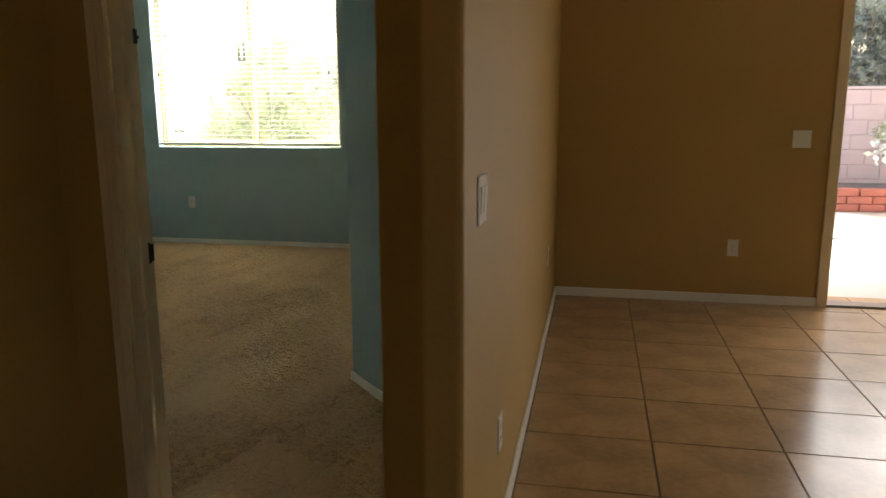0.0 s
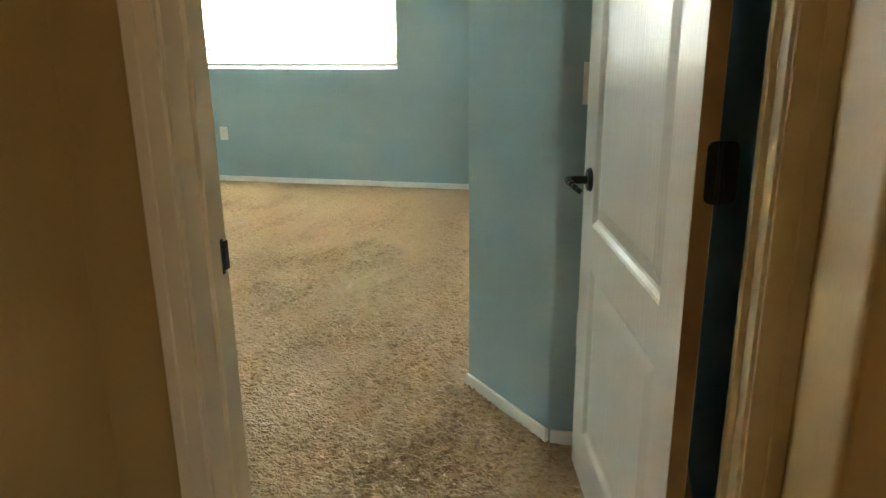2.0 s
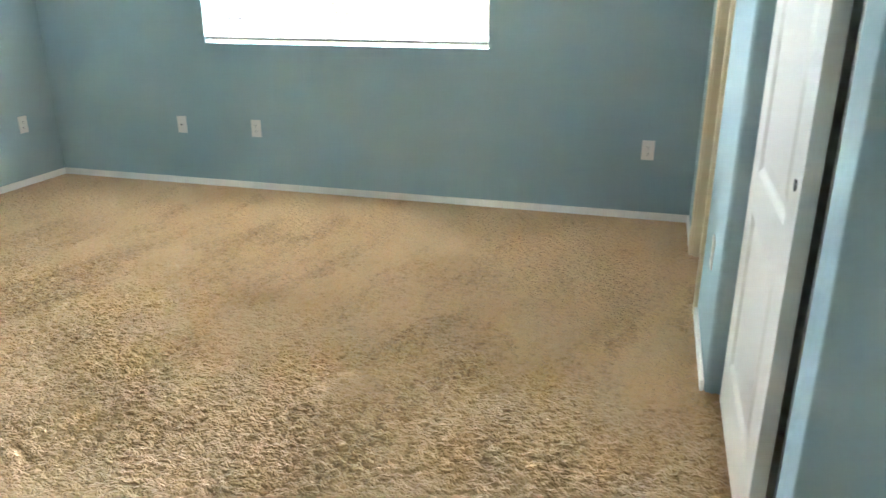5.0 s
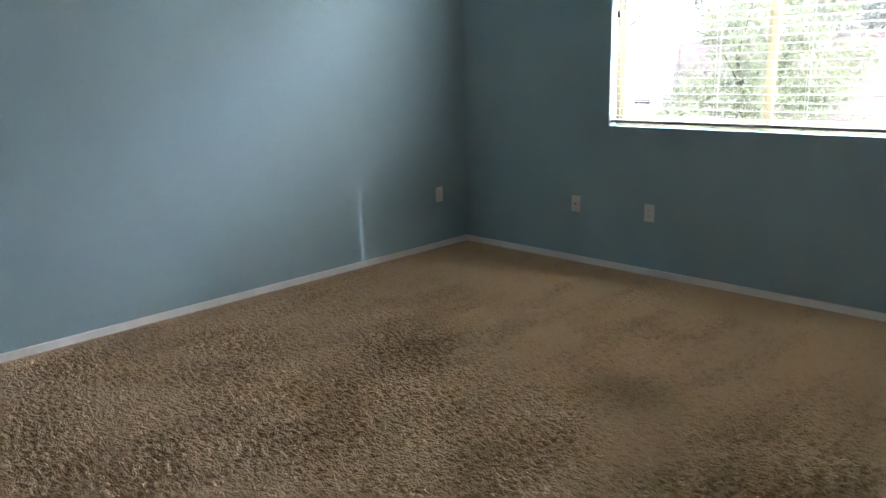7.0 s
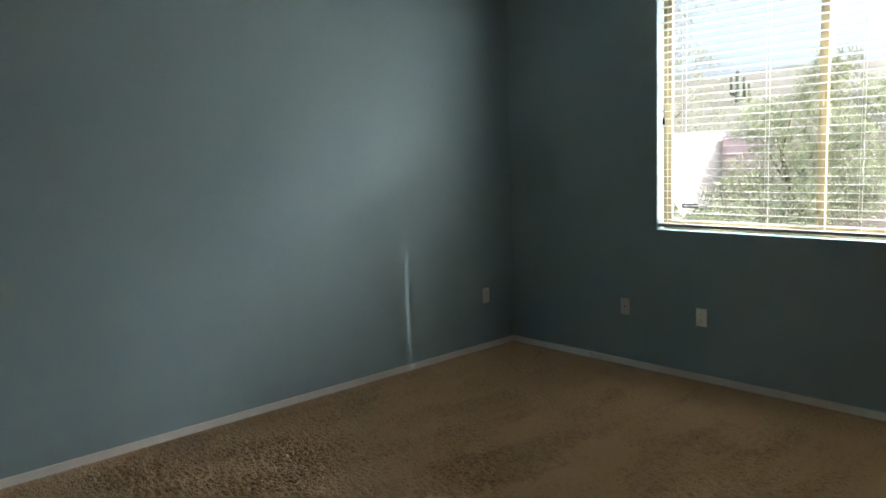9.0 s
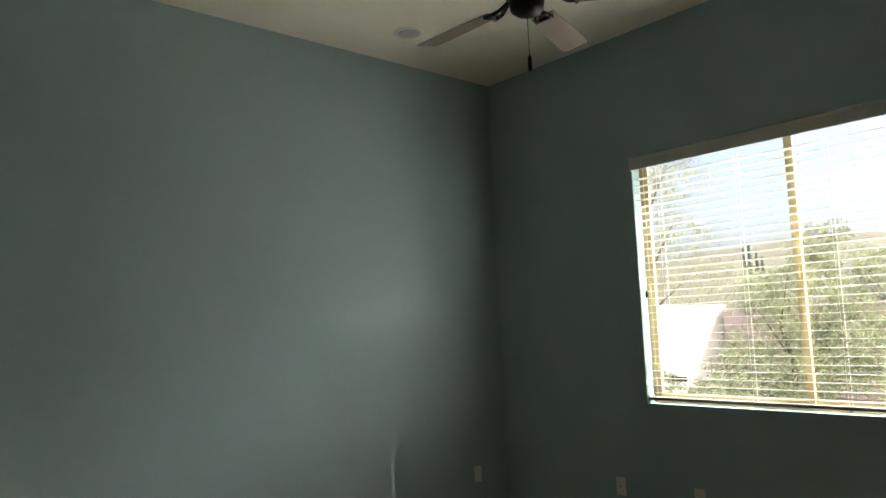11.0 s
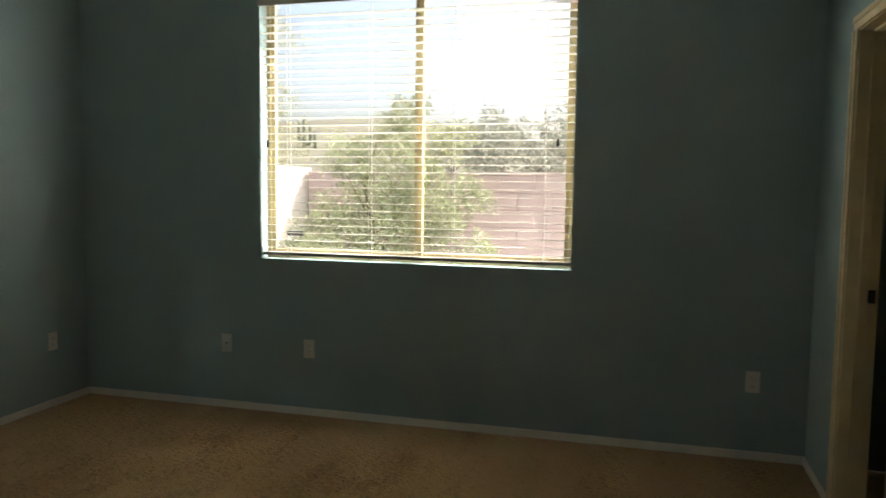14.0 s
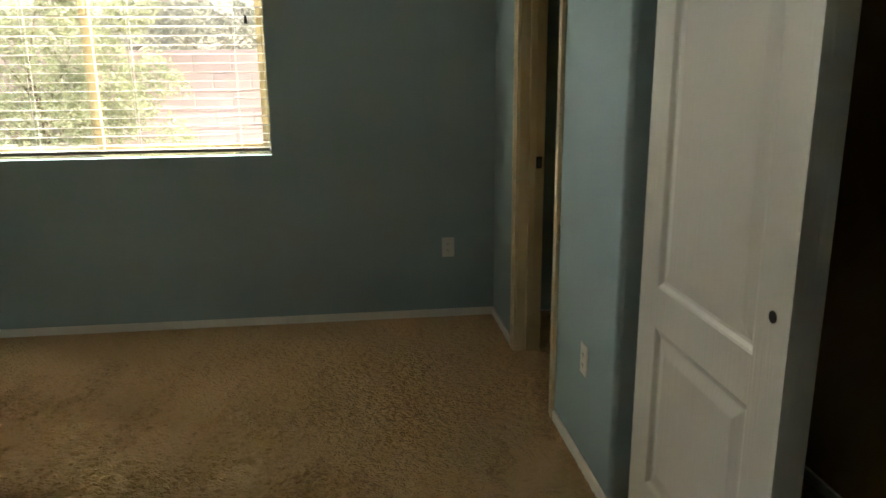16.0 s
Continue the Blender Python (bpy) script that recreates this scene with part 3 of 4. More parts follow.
for nm, x, y1, lab in (("sliding_door", 0.066, 3.915, "white two-panel sliding closet door with a round finger pull"), ("sliding_door", 0.128, 3.955, "white sliding closet door parked behind another")):
    leaf = panel_door(nm, pose(x, y1, 0, 0, 0, -90), 0.758, 2.04, lab, "closet door", kind="structure")
    for s in (-1, 1) if x < 0.1 else ():
        y = s * 0.0175
        cup = part("finger_pull", cyl((0.698, y, 0.938), (0.698, y + s * 0.0015, 0.938), 0.011, seg=20), BLACK, leaf, "round dark finger pull")
        part("rim", lathe([(0.0095, 0), (0.0135, 0), (0.0135, 0.0022), (0.0095, 0.0022)], 20), BLACK, cup).matrix_basis = Matrix.Translation((0.698, y, 0.938)) @ pose(0, 0, 0, -90 * s)
tr = thing("sliding_door_track", pose(0, 0, 0), "white overhead track of the closet doors", "door track", "", "structure")
part("rail", box(0.042, CY0, 2.052, 0.155, CY1, 2.088, 0.002), TRIM, tr)
part("fascia", box(0.034, CY0, 2.03, 0.042, CY1, 2.088, 0.002), TRIM, tr)

# ---- window with its blind ----
win = thing("window_1", pose(0, 0, 0), "tan framed sliding window in a deep drywall opening", "window", "", "structure")
FY0, FY1 = 6.085, 6.15
F = 0.026
b = box(WX0, FY0, WZ0, WX0 + F, FY1, WZ1, 0.004)
box(WX1 - F, FY0, WZ0, WX1, FY1, WZ1, 0.004, bm=b)
box(WX0 + F, FY0, WZ0, WX1 - F, FY1, WZ0 + F, 0.004, bm=b)
box(WX0 + F, FY0, WZ1 - F, WX1 - F, FY1, WZ1, 0.004, bm=b)
part("window_frame", b, VINYL, win, "tan vinyl outer frame")
MX = -2.177
for x0, x1, y in ((WX0 + F, MX + 0.03, 6.095), (MX - 0.03, WX1 - F, 6.122)):
    b = box(x0, y, WZ0 + F, x0 + 0.030, y + 0.022, WZ1 - F, 0.003)
    box(x1 - 0.030, y, WZ0 + F, x1, y + 0.022, WZ1 - F, 0.003, bm=b)
    box(x0 + 0.030, y, WZ0 + F, x1 - 0.030, y + 0.022, WZ0 + F + 0.030, 0.003, bm=b)
    box(x0 + 0.030, y, WZ1 - F - 0.030, x1 - 0.030, y + 0.022, WZ1 - F, 0.003, bm=b)
    sash = part("sash", b, VINYL, win, "tan vinyl sliding sash")
    g = part("pane", box(x0 + 0.03, y + 0.009, WZ0 + F + 0.03, x1 - 0.03, y + 0.013, WZ1 - F - 0.03), GLASS, sash, "clear glass pane")
    g.visible_shadow = False
part("sash_latch", box(MX - 0.012, 6.082, 1.72, MX + 0.012, 6.096, 1.79, 0.003), VINYL, win)

stk = thing("window_sticker", pose(-2.985, 6.093, 1.13), "small diamond-shaped security sticker on the glass", "sticker")
b = bmesh.new()
for i in range(4):
    a0, a1 = math.pi / 2 * i, math.pi / 2 * (i + 1)
    p, q = Vector((0.052 * math.cos(a0), 0, 0.066 * math.sin(a0))), Vector((0.052 * math.cos(a1), 0, 0.066 * math.sin(a1)))
    cyl(p, q, 0.0022, seg=6, bm=b)
part("outline", b, STICKER, stk)
part("lettering_bar", box(-0.058, -0.002, -0.015, 0.058, 0.002, 0.015, 0.001), STICKER, stk, "dark bar of unreadable lettering")

LADDERS = (-3.0, -2.463, -1.944, -1.411)
blind = thing("window_blind", pose(0, 0, 0), "white horizontal slat blind, lowered with its slats open", "blind")
BX0, BX1, BYC = WX0 + 0.008, WX1 - 0.008, 6.030
b = box(BX0 - 0.006, 5.972, 2.517, BX1 + 0.006, 5.984, 2.598, 0.003)
box(BX0 - 0.006, 5.967, 2.575, BX1 + 0.006, 5.973, 2.598, 0.0025, bm=b)
box(BX0 - 0.006, 5.967, 2.517, BX1 + 0.006, 5.973, 2.532, 0.0025, bm=b)
part("valance", b, SLAT, blind, "moulded white valance")
part("head_rail", box(BX0, 6.0, 2.545, BX1, 6.058, 2.598, 0.002), SLAT, blind)


def slat_mesh():
    """A thin slat with routed cord holes."""
    w, t, hl, hw = 0.050, 0.0019, 0.0062, 0.0075
    xs = [BX0]
    for x in LADDERS:
        k = hw if x == LADDERS[0] else 0.0016
        xs += [x - k, x + k]
    xs.append(BX1)
    b = bmesh.new()
    ys = (-w / 2, -hl, hl, w / 2)

    def crown(y):
        return 0.0016 * (1 - (2 * y / w) ** 2)

    def solid(i, j):
        return 0 <= i < len(xs) - 1 and 0 <= j < 3 and not (j == 1 and i % 2 == 1)

    for i in range(len(xs) - 1):
        for j in range(3):
            if not solid(i, j):
                continue
            c = ((xs[i], ys[j]), (xs[i + 1], ys[j]), (xs[i + 1], ys[j + 1]), (xs[i], ys[j + 1]))
            for s in (-1, 1):
                b.faces.new([b.verts.new((x, y, crown(y) + s * t / 2)) for x, y in c])
            for (di, dj), k in (((0, -1), 0), ((1, 0), 1), ((0, 1), 2), ((-1, 0), 3)):
                if not solid(i + di, j + dj):
                    p, q = c[k], c[(k + 1) % 4]
                    b.faces.new([b.verts.new(v) for v in ((*p, crown(p[1]) - t / 2), (*q, crown(q[1]) - t / 2), (*q, crown(q[1]) + t / 2), (*p, crown(p[1]) + t / 2))])
    bmesh.ops.remove_doubles(b, verts=b.verts, dist=1e-6)
    return mesh_of("slat", b, SLAT)


slat = slat_mesh()
PITCH = 0.0472
count = int((2.53 - 1.03) / PITCH)
for k in range(count):
    ob = new("slat", slat)
    ob.parent = blind
    ob.matrix_basis = pose(0, BYC, 1.042 + k * PITCH, -1.5 + random.uniform(-0.6, 0.6), 0, 0)
part("bottom_rail", box(BX0, BYC - 0.026, 0.995, BX1, BYC + 0.026, 1.015, 0.004), SLAT, blind)
for x in LADDERS:
    b = bmesh.new()
    for y in (BYC - 0.0255, BYC + 0.0255):
        cyl((x + 0.007, y, 1.0), (x + 0.007, y, 2.54), 0.0013, seg=5, bm=b)
    part("ladder_cord", b, CORD, blind)
    part("cord_button", cyl((x, BYC, 0.986), (x, BYC, 0.996), 0.007, seg=10), BLACK, blind, "dark cord button")
for x, n in ((-3.118, 1), (-1.333, 2)):
    cord = part("lift_cord", cyl((x, 5.992, 1.71), (x, 5.992, 2.53), 0.0012, seg=6), CORD, blind)
    part("tassel", lathe([(0.002, 0.045), (0.006, 0.038), (0.0095, 0.006), (0.007, 0.0)], 12, None, (x, 5.992, 1.665)), BLACK, cord, "dark cord tassel", True)

# ---- outlets and switches ----


def plate_base(e, w, h):
    b = box(-w / 2, -0.0055, -h / 2, w / 2, 0, h / 2)
    edge = [ed for ed in b.edges if abs(ed.verts[0].co.y - ed.verts[1].co.y) < 1e-6 and ed.verts[0].co.y < -0.004]
    bmesh.ops.bevel(b, geom=edge, offset=0.003, segments=2, affect='EDGES', profile=0.5)
    part("cover_plate", b, PLATE, e)


def outlet(at, kind_, label, group="wall outlets"):
    """A wall plate facing local -y: two sockets, or one jack."""
    e = thing("wall_outlet" if kind_ == "duplex" else "cable_jack_plate", at, label, "outlet", group)
    plate_base(e, 0.072, 0.116)
    if kind_ == "duplex":
        for dz in (-0.0195, 0.0195):
            b = cyl((0, -0.004, dz), (0, -0.0068, dz), 0.0165, seg=16)
            s = part("socket", b, PLATE, e)
            for dx, hh in ((-0.0065, 0.0085), (0.0065, 0.007)):
                part("slot", box(dx - 0.0012, -0.0074, dz - hh / 2 + 0.002, dx + 0.0012, -0.0066, dz + hh / 2 + 0.002), SLOT, s)
            part("ground_hole", cyl((0, -0.0066, dz - 0.009), (0, -0.0074, dz - 0.009), 0.0024, seg=8), SLOT, s)
        part("screw", cyl((0, -0.005, 0), (0, -0.0066, 0), 0.003, seg=8), PLATE, e)
    else:
        part("jack", cyl((0, -0.004, 0), (0, -0.013, 0), 0.0048, seg=10), BLACK, e, "dark threaded jack")
        for dz in (-0.042, 0.042):
            part("screw", cyl((0, -0.005, dz), (0, -0.0066, dz), 0.003, seg=8), PLATE, e)
    return e


def switch_plate(at, gangs, label):
    e = thing("light_switch", at, label, "switch", "wall switches")
    plate_base(e, 0.070 + 0.046 * (gangs - 1), 0.116)
    for k in range(gangs):
        x = (k - (gangs - 1) / 2) * 0.046
        b = box(x - 0.0165, -0.0075, -0.033, x + 0.0165, -0.005, 0.033, 0.001)
        for v in b.verts:
            if v.co.z > 0.0 and v.co.y < -0.006:
                v.co.y -= 0.0025
        part("rocker", b, PLATE, e)
    return e


OZ = 0.417
outlet(pose(-3.424, YN, OZ), "jack", "ivory cable jack plate low on the blue-green wall")
outlet(pose(-2.846, YN, OZ), "duplex", "ivory duplex outlet on the blue-green wall under the window")
outlet(pose(-0.272, YN, OZ), "duplex", "ivory duplex outlet on the blue-green wall near the closet corner")
outlet(pose(XW, 5.690, OZ, 0, 0, 90), "duplex", "ivory duplex outlet low on the plain side wall")
outlet(pose(0, 4.266, 0.414, 0, 0, -90), "duplex", "ivory duplex outlet between closet and doorway")
outlet(pose(0.442, 2.238, 0.402), "duplex", "ivory duplex outlet behind the open bedroom door")
switch_plate(pose(0.452, 2.238, 1.143), 2, "ivory double light switch behind the open bedroom door")
outlet(pose(2.114, YL, 0.389), "duplex", "ivory duplex outlet on the tan living room wall")
switch_plate(pose(2.499, YL, 1.135), 2, "ivory double light switch beside the sliding glass door")
outlet(pose(XP1, 3.60, 0.47, 0, 0, 90), "duplex", "ivory duplex outlet near the corner of the tan partition")
outlet(pose(XP1, 1.33, 0.36, 0, 0, 90), "duplex", "ivory duplex outlet low on the tan partition")
switch_plate(pose(XP1, 0.93, 1.13, 0, 0, 90), 2, "ivory double light switch on the tan partition")

# ---- ceiling fan and downlight ----
fan = thing("ceiling_fan", pose(-2.49, 4.25, 0.04), "dark bronze five-blade ceiling fan with a pull chain", "ceiling fan")
part("canopy", lathe([(0.02, 3.40), (0.055, 3.42), (0.075, 3.46), (0.075, 3.441)], 24), BLACK, fan, "", True)
part("downrod", cyl((0, 0, 3.12), (0, 0, 3.42), 0.0125), BLACK, fan)
part("motor_housing", lathe([(0.03, 3.13), (0.07, 3.12), (0.115, 3.09), (0.125, 3.05), (0.12, 3.00), (0.10, 2.975), (0.085, 2.965)], 32), BLACK, fan, "", True)
part("switch_cup", lathe([(0.08, 2.967), (0.082, 2.945), (0.075, 2.905), (0.05, 2.885), (0.012, 2.878), (0.0, 2.878)][:-1], 24), BLACK, fan, "", True)
for k in range(5):
    a = radians(182 - 72 * k)
    ca, sa = math.cos(a), math.sin(a)

    def out(r, s, z):
        return (ca * r - sa * s, sa * r + ca * s, z)

    b = bmesh.new()
    ring = [out(0.10, 0.0, 2.985), out(0.15, 0.012, 2.955), out(0.19, 0.03, 2.940), out(0.235, 0.036, 2.94)]
    for p, q in zip(ring, ring[1:]):
        cyl(p, q, 0.010, seg=8, bm=b)
    ring = [out(0.10, 0.0, 2.985), out(0.15, -0.012, 2.950), out(0.19, -0.03, 2.948), out(0.235, -0.036, 2.95)]
    for p, q in zip(ring, ring[1:]):
        cyl(p, q, 0.010, seg=8, bm=b)
    cyl(out(0.225, 0.045, 2.936), out(0.225, -0.045, 2.951), 0.010, seg=8, bm=b)
    iron = part("blade_iron", b, BLACK, fan, "scrolled bronze blade bracket", True)
    b = bmesh.new()
    outl = [(0.20, -0.055), (0.45, -0.066), (0.672, -0.070), (0.690, -0.062), (0.690, 0.062), (0.672, 0.070), (0.45, 0.066), (0.20, 0.055)]
    tilt = math.tan(radians(12))
    lo = [b.verts.new(out(r, s, 2.952 - s * tilt)) for r, s in outl]
    hi = [b.verts.new(out(r, s, 2.958 - s * tilt)) for r, s in outl]
    b.faces.new(lo[::-1])
    b.faces.new(hi)
    for i in range(8):
        j = (i + 1) % 8
        b.faces.new((lo[i], lo[j], hi[j], hi[i]))
    part("blade", b, BLADE_L, fan, "smooth fan blade")
chain = part("pull_chain", cyl((0.0, 0, 2.69), (0.0, 0, 2.885), 0.0016, seg=6), BLACK, fan, "thin pull chain")
part("pendant", lathe([(0.003, 0.075), (0.009, 0.065), (0.0095, 0.01), (0.006, 0.0)], 12, None, (0.0, 0, 2.618)), BLACK, chain, "dark wooden pendant", True)

dl = thing("recessed_downlight", pose(-4.007, 4.78, H), "white recessed downlight in the ceiling", "ceiling light")
part("trim_ring", lathe([(0.072, 0.0), (0.072, -0.006), (0.098, -0.003), (0.098, 0.0)], 28), LAMPW, dl, "", True)
part("lens", lathe([(0.001, -0.002), (0.04, -0.004), (0.071, -0.001), (0.071, 0.0)], 24), BULB, dl, "frosted grey lens", True)

# ---- walk-in closet shelves ----
for z in (1.03, 2.02):
    sh = thing("closet_shelf", pose(0, 0, z), "cream shelf board with a hanging rod in the closet", "shelf", "closet shelves")
    part("board", box(0.42, 4.205, 0, XP1 - 0.101, YN - 0.002, 0.019, 0.002), SHELF, sh)
    part("cleat", box(XP1 - 0.12, 4.205, -0.09, XP1 - 0.101, YN - 0.002, -0.001, 0.002), SHELF, sh)
    part("rod", cyl((0.50, 4.202, -0.06), (0.50, YN - 0.002, -0.06), 0.016), BLADE_D, sh)

# ---- sliding glass door of the living room ----
sl = thing("door_3", pose(0, 0, 0), "cream framed sliding glass patio door", "sliding door", "", "structure")
part("frame_post", box(2.675, YL - 0.018, -0.004, 2.743, YL + 0.10, 2.10, 0.003), TRIM, sl)
part("frame_post", box(4.86, YL - 0.018, -0.004, 4.93, YL + 0.10, 2.10, 0.003), TRIM, sl)
part("frame_head", box(2.743, YL - 0.018, 2.04, 4.86, YL + 0.10, 2.10, 0.003), TRIM, sl)
part("sill_track", box(2.743, YL - 0.01, -0.004, 4.86, YL + 0.12, 0.016, 0.003), BLADE_L, sl)
part("panel_post", box(2.745, YL + 0.06, 0.016, 2.751, YL + 0.10, 2.04, 0.002), BLACK, sl)

# ---- yard ----
GZ = -0.13
setting("ground", box(-320, -60, GZ - 0.4, 320, 420, GZ), GRAVEL, "tan desert gravel ground", "ground")


def yard_height(y):
    """The yard behind the house rises gently from the patio door to the planter."""
    return -0.07 + 0.034 * max(0.0, y - 5.2)


def sloped(outline, drop, deep, bm=None):
    b = prism(outline, 0.0, 1.0, {i: 0.25 for i in range(2, len(outline) - 1)} if len(outline) > 5 else None)
    for v in b.verts:
        v.co.z = yard_height(v.co.y) - drop - (0.0 if v.co.z > 0.5 else deep)
    return join(bm, b)


setting("gravel_bed", sloped([(0.95, 5.2), (9.0, 5.2), (9.0, 10.19), (0.95, 10.19)], 0.03, 0.12), GRAVEL, "brown gravel between patio and planter", "gravel")
setting("patio_slab", sloped([(1.0, YL + 0.16), (5.2, YL + 0.16), (5.2, 7.7), (4.75, 8.35), (4.35, 8.95), (3.8, 9.25), (1.0, 9.3)], 0.0, 0.1), CONC, "sunlit grey concrete patio with a curved edge", "patio")
for y in (5.8, 7.6):
    setting("patio_joint", sloped([(1.0, y), (5.1, y), (5.1, y + 0.014), (1.0, y + 0.014)], -0.003, 0.02), GROUT, "dark expansion joint across the patio", "joint")

yw = thing("garden_wall", pose(0, 0, 0), "pinkish concrete block garden wall", "garden wall", "", "structure")
WT, CH = 1.58, 0.2
part("core", box(-4.86, 10.203, GZ, 12.0, 10.36, WT - 0.02), MORTAR, yw, "grey mortar joints")
ww = setting("garden_wall_west", box(-5.1, YN + 0.2, GZ, -4.9, 10.36, 1.66, 0.01), STUCCO, "sunlit pale stucco garden wall", "garden wall")


def canopy_mesh(name, blobs, leaves, size, material, seed, narrow=0.3):
    """Many small folded leaves scattered in and around uneven clumps."""
    r = np.random.default_rng(seed)
    verts, faces = [], []
    vol = np.array([bl[3] ** 2 for bl in blobs])
    pick = r.choice(len(blobs), leaves, p=vol / vol.sum())
    for i in pick:
        cx, cy, cz, rad = blobs[i]
        d = r.normal(size=3)
        d /= np.linalg.norm(d)
        rr = rad * (0.45 + 0.62 * r.random() ** 0.6) * (0.8 + 0.3 * math.sin(5 * d[0] + 3 * d[2] + i))
        c = np.array((cx, cy, cz)) + d * rr * np.array((1, 1, 0.85))
        u = r.normal(size=3)
        u /= np.linalg.norm(u)
        v = np.cross(u, r.normal(size=3))
        v /= np.linalg.norm(v)
        s = size * (0.6 + 0.8 * r.random())
        k = len(verts)
        verts += [tuple(c - u * s), tuple(c + v * s * narrow), tuple(c + u * s), tuple(c - v * s * narrow)]
        faces.append((k, k + 1, k + 2, k + 3))
    me = bpy.data.meshes.new(name)
    me.from_pydata(verts, [], faces)
    me.materials.append(material)
    return me


def limbs(b, base, height, spread, seed, r0):
    r = random.Random(seed)
    p = Vector(base)
    rad = r0
    for i in range(4):
        q = p + Vector((r.uniform(-0.12, 0.12), r.uniform(-0.12, 0.12), height / 4))
        cyl(p, q, rad, rad * 0.82, 8, bm=b)
        p, rad = q, rad * 0.82
        if i >= 1:
            for _ in range(3):
                a = r.uniform(0, 6.28)
                s = p + Vector((math.cos(a) * spread * 0.6, math.sin(a) * spread * 0.6, height * r.uniform(0.15, 0.4)))
                cyl(p, s, rad * 0.5, rad * 0.16, 6, bm=b)
                e = s + Vector((math.cos(a + 0.6) * spread * 0.4, math.sin(a + 0.6) * spread * 0.4, height * r.uniform(0.0, 0.2)))
                cyl(s, e, rad * 0.16, rad * 0.06, 5, bm=b)


def plant(name, at, height, spread, leaves, size, material, label, category, seed, blobs=None, trunk=0.06, group=""):
    e = thing(name, pose(*at), label, category, group)
    b = bmesh.new()
    limbs(b, (0, 0, -0.02), height * 0.6, spread * 0.6, seed, trunk)
    part("trunk", b, BARK, e)
    r = random.Random(seed + 1)
    if blobs is None:
        blobs = [(r.uniform(-1, 1) * spread * 0.7, r.uniform(-1, 1) * spread * 0.7, height * r.uniform(0.35, 0.88), spread * r.uniform(0.28, 0.5)) for _ in range(11)]
    ob = new("crown", canopy_mesh("crown", blobs, leaves, size, material, seed, 0.19 if material == LEAF else 0.3))
    ob.parent = e
    return e


bush_blobs = [(-0.3, 0, 0.5, 0.5), (0.25, -0.1, 0.45, 0.5), (-0.55, 0.1, 0.25, 0.42), (0.05, 0, 1.0, 0.55), (0.35, 0.1, 1.3, 0.5), (-0.1, 0.1, 1.55, 0.42),
              (0.5, 0, 1.75, 0.34), (0.15, 0.1, 2.05, 0.4), (0.3, 0, 2.35, 0.28), (-0.75, -0.1, 0.35, 0.3), (0.65, -0.05, 1.1, 0.3),
              (0.95, 0.0, 1.45, 0.34), (1.15, -0.1, 0.9, 0.28), (-0.6, 0.1, 1.15, 0.42), (-0.35, 0.0, 1.9, 0.36), (0.75, 0.1, 2.05, 0.3), (-1.0, 0.0, 0.8, 0.26)]
plant("garden_bush", (-3.62, 9.35, GZ), 2.6, 0.8, 26000, 0.036, LEAF, "tall leafy green bush in front of the garden wall", "bush", 3, bush_blobs, 0.045)
plant("garden_bush", (-4.35, 9.0, GZ), 1.15, 0.55, 9000, 0.030, LEAF, "low leafy bush beside the pale garden wall", "bush", 9, None, 0.03)
plant("shade_tree", (-6.6, 10.9, GZ), 4.6, 1.5, 9000, 0.035, LEAF, "leafy tree overhanging the garden wall", "tree", 5, None, 0.11)
k = 0
for x, y, h, s in ((-2.6, 13.2, 2.7, 1.5), (-0.2, 14.2, 2.9, 1.7), (2.4, 13.6, 2.8, 1.6), (5.2, 13.0, 3.4, 1.9), (8.2, 13.8, 3.6, 2.0), (-5.0, 17.0, 2.9, 1.8), (11.0, 14.5, 3.4, 2.0), (5.3, 11.9, 4.6, 1.5), (6.9, 12.2, 4.4, 1.5)):
    k += 1
    plant("desert_tree", (x, y, GZ), h, s, 26000 if h > 4 else 9000, 0.045, LEAF2, "grey-green desert tree behind the garden wall", "tree", 20 + k, None, 0.09, "desert trees")

# planter with brick edging and white flowers
pl = thing("raised_planter", pose(0, 0, 0), "raised soil bed edged with red bricks", "planter", "", "structure")
part("soil", box(3.3, 9.45, GZ, 9.0, 10.19, 0.33, 0.02), SOIL, pl)
plant("flower_bush", (5.0, 9.75, 0.32), 1.0, 0.40, 1800, 0.035, LEAF, "leafy bush with white blossoms in the planter", "bush", 41, None, 0.025)
fl = thing("blossom_cluster", pose(4.86, 9.62, 0.95), "white blossoms on the planter bush", "flowers", "", "stuff")
ob = new("petals", canopy_mesh("petals", [(0, 0, 0, 0.28), (-0.12, -0.1, -0.2, 0.2)], 130, 0.045, PETAL, 8, 0.8))
ob.parent = fl
# dark patches on the patio, built from flattened brown leaf shapes
for x, y, w in ((3.95, 7.28, 0.22), (3.62, 7.36, 0.1), (4.5, 8.1, 0.2)):
    lit = thing("patio_dark_patch", pose(x, y, yard_height(y) + 0.012), "dark patch of flat brown flakes on the patio", "leaf litter", "leaf litter", "stuff")
    ob = new("leaves", canopy_mesh("leaves", [(0, 0, 0, w), (w, 0.3 * w, 0, w * 0.7)], 260, 0.02, BARK, int(x * 10), 0.5))
    ob.matrix_basis = Matrix.Diagonal((1.0, 0.45, 0.06, 1.0))
    ob.parent = lit

# far hillside with a saguaro
b = bmesh.new()
rows = []
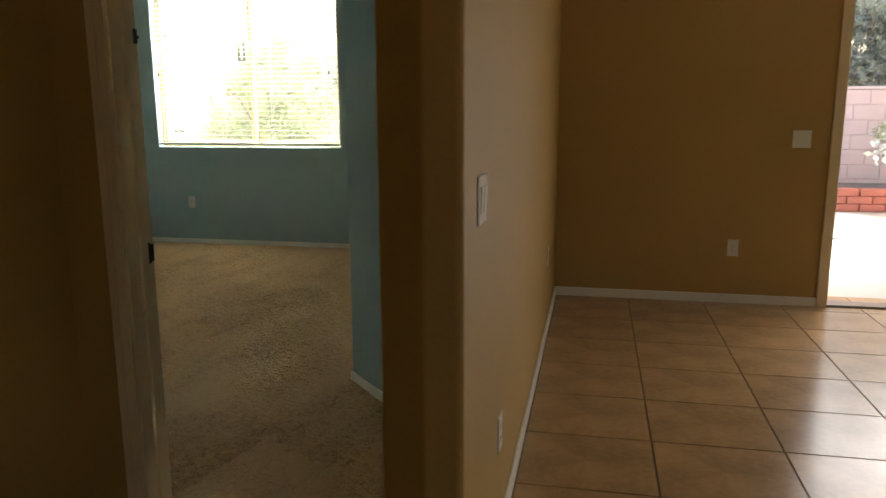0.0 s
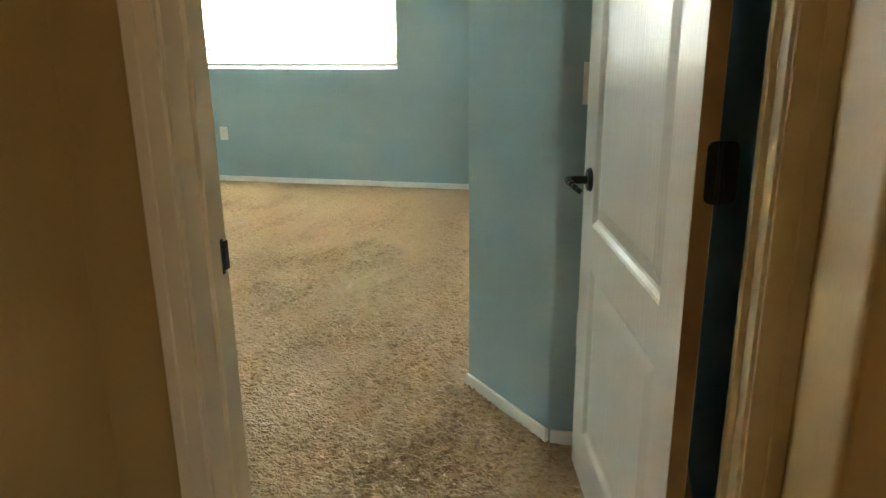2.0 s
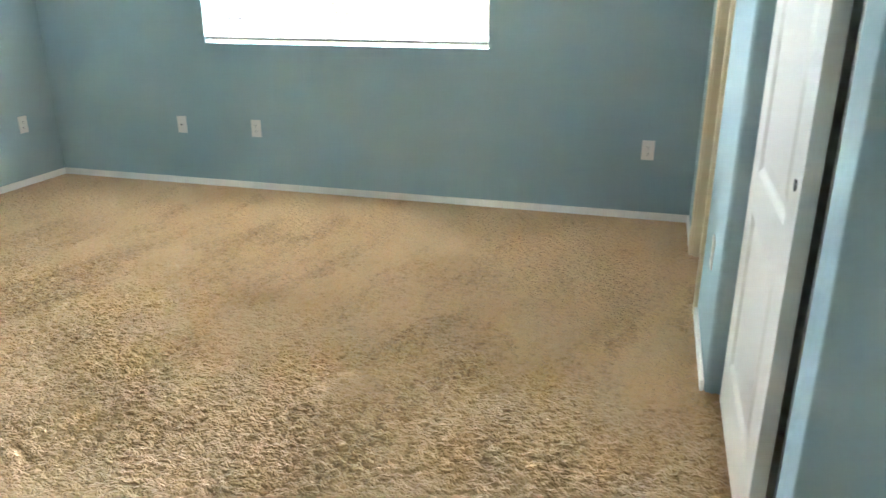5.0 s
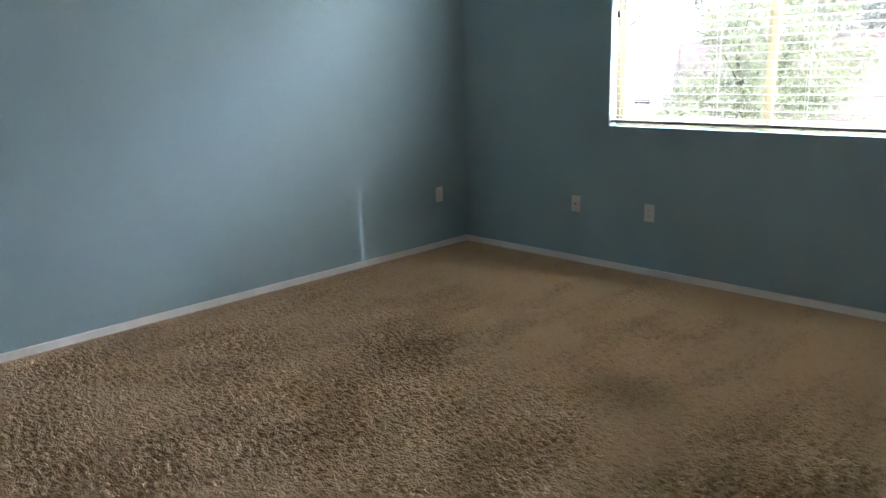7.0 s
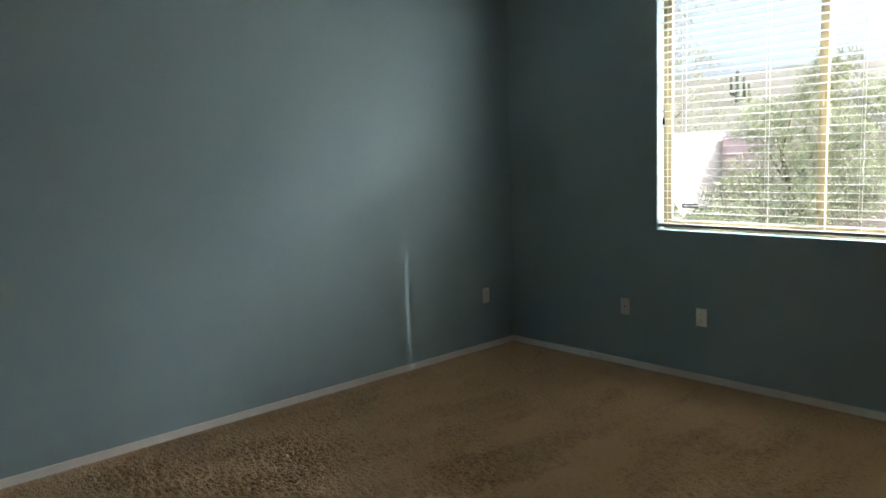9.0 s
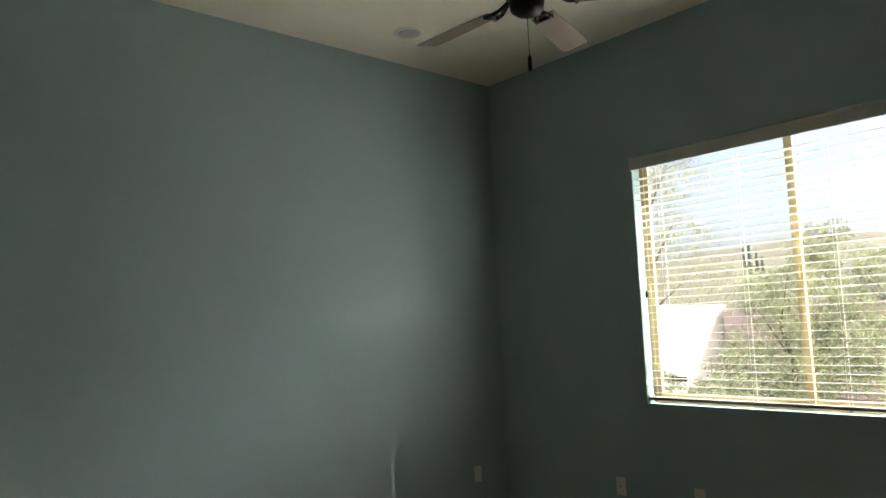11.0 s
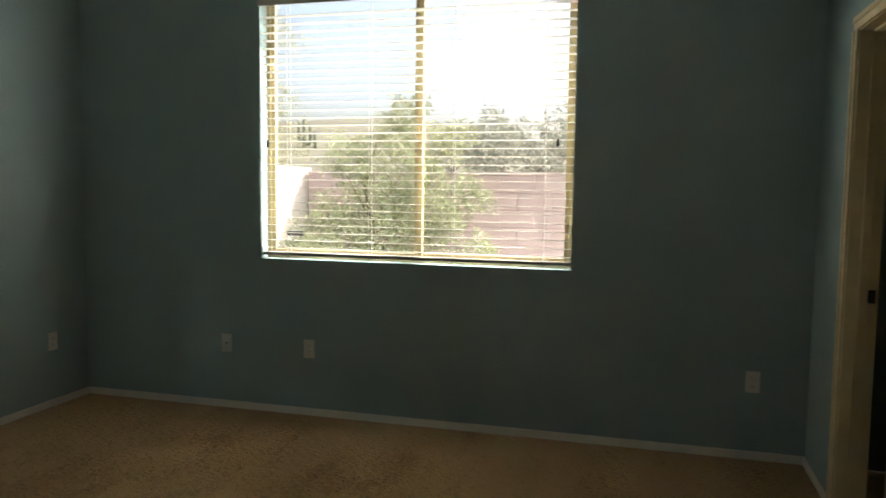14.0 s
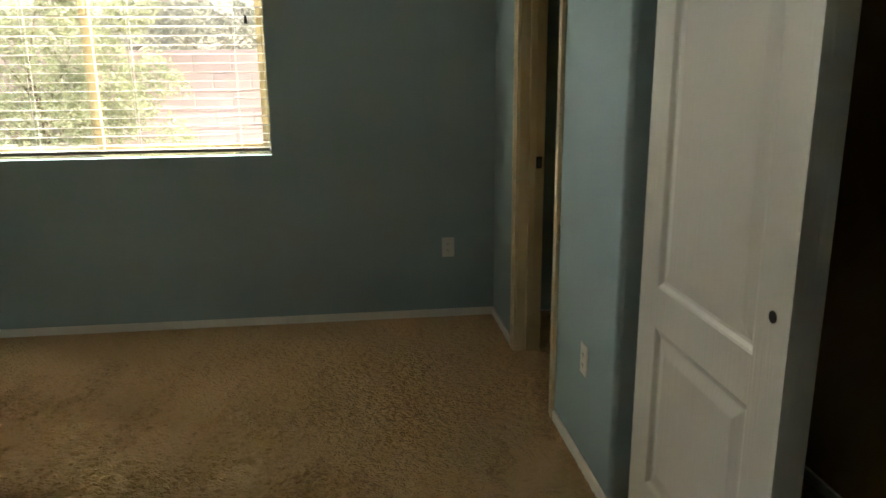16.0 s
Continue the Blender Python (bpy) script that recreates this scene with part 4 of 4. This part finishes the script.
for j in range(14):
    y = 45 + j * 12
    row = []
    for i in range(60):
        x = -190 + i * 6.5
        rise = max(0.0, (y - 45) / 150)
        crest = 21 * math.exp(-((x + 75) / 55) ** 2) + 6 * math.exp(-((x - 60) / 70) ** 2)
        row.append(b.verts.new((x, y, GZ - 0.5 + rise ** 0.8 * crest + 1.6 * rise * noise.noise(Vector((x * 0.05, y * 0.05, 0))))))
    rows.append(row)
for a, c in zip(rows, rows[1:]):
    for i in range(59):
        b.faces.new((a[i], a[i + 1], c[i + 1], c[i]))
setting("backdrop_hill", b, HILL, "dry desert hillside with scrub", "hill", True)
sag = thing("saguaro_cactus", pose(-50, 103, 5.0), "tall branching saguaro cactus on the hillside", "cactus")
b = cyl((0, 0, -1), (0, 0, 6.5), 0.34, 0.28, 10)
for dx, z0, z1 in ((0.95, 2.6, 5.6), (-0.9, 3.2, 6.0), (1.7, 1.8, 4.6)):
    cyl((0, 0, z0), (dx, 0, z0 + 0.3), 0.24, bm=b)
    cyl((dx, 0, z0 + 0.2), (dx, 0, z1), 0.24, 0.2, 10, bm=b)
part("stem", b, CACTUS, sag, "", True)

# ---- pieces: floor tiles, wall blocks, edging bricks ----
TPX, TPY, JX, JY, G = 0.510, 0.449, 1.426, 3.04, 0.006


def tile_piece():
    b = box(-TPX / 2 + G / 2, -TPY / 2 + G / 2, -0.008, TPX / 2 - G / 2, TPY / 2 - G / 2, 0.0)
    top = [e for e in b.edges if all(v.co.z > -0.001 for v in e.verts)]
    bmesh.ops.bevel(b, geom=top, offset=0.0015, segments=1, affect='EDGES')
    return mesh_of("floor_tile", b, TILE)


floor = thing("floor", pose(0, 0, 0), "brown mottled ceramic tile floor", "floor", "", "structure")
tile = tile_piece()
for i in range(-4, 11):
    for j in range(-16, 4):
        cx, cy = JX + (i + 0.5) * TPX, JY + (j + 0.5) * TPY
        if cx > 6.9 or cy < -4.0 or cx < -0.4:
            continue
        if cx < XP1 and cy > YH + 0.02:
            continue
        ob = new("floor_tile", tile)
        ob.parent = floor
        ob.location = (cx, cy, 0)

blk = mesh_of("block", box(-0.196, -0.012, -0.0955, 0.196, 0.02, 0.0955, 0.004, 1), CMU)
for r in range(8):
    z = WT - 0.1 - r * CH
    off = 0.2 if r % 2 else 0.0
    for c in range(34):
        ob = new("block", blk)
        ob.parent = yw
        ob.location = (-4.66 + off + c * 0.4, 10.206 + random.uniform(-0.002, 0.002), z)
part("cap_course", box(-4.86, 10.18, WT, 12.0, 10.38, WT + 0.04, 0.006), CMU, yw)

brick = mesh_of("brick", box(-0.145, -0.07, -0.048, 0.145, 0.05, 0.048, 0.012, 2), REDBRICK)
for r in range(3):
    for c in range(18):
        ob = new("brick", brick)
        ob.parent = pl
        ob.location = (3.4 + (0.15 if r % 2 else 0) + c * 0.3, 9.40 + random.uniform(-0.01, 0.01), 0.09 + r * 0.098)
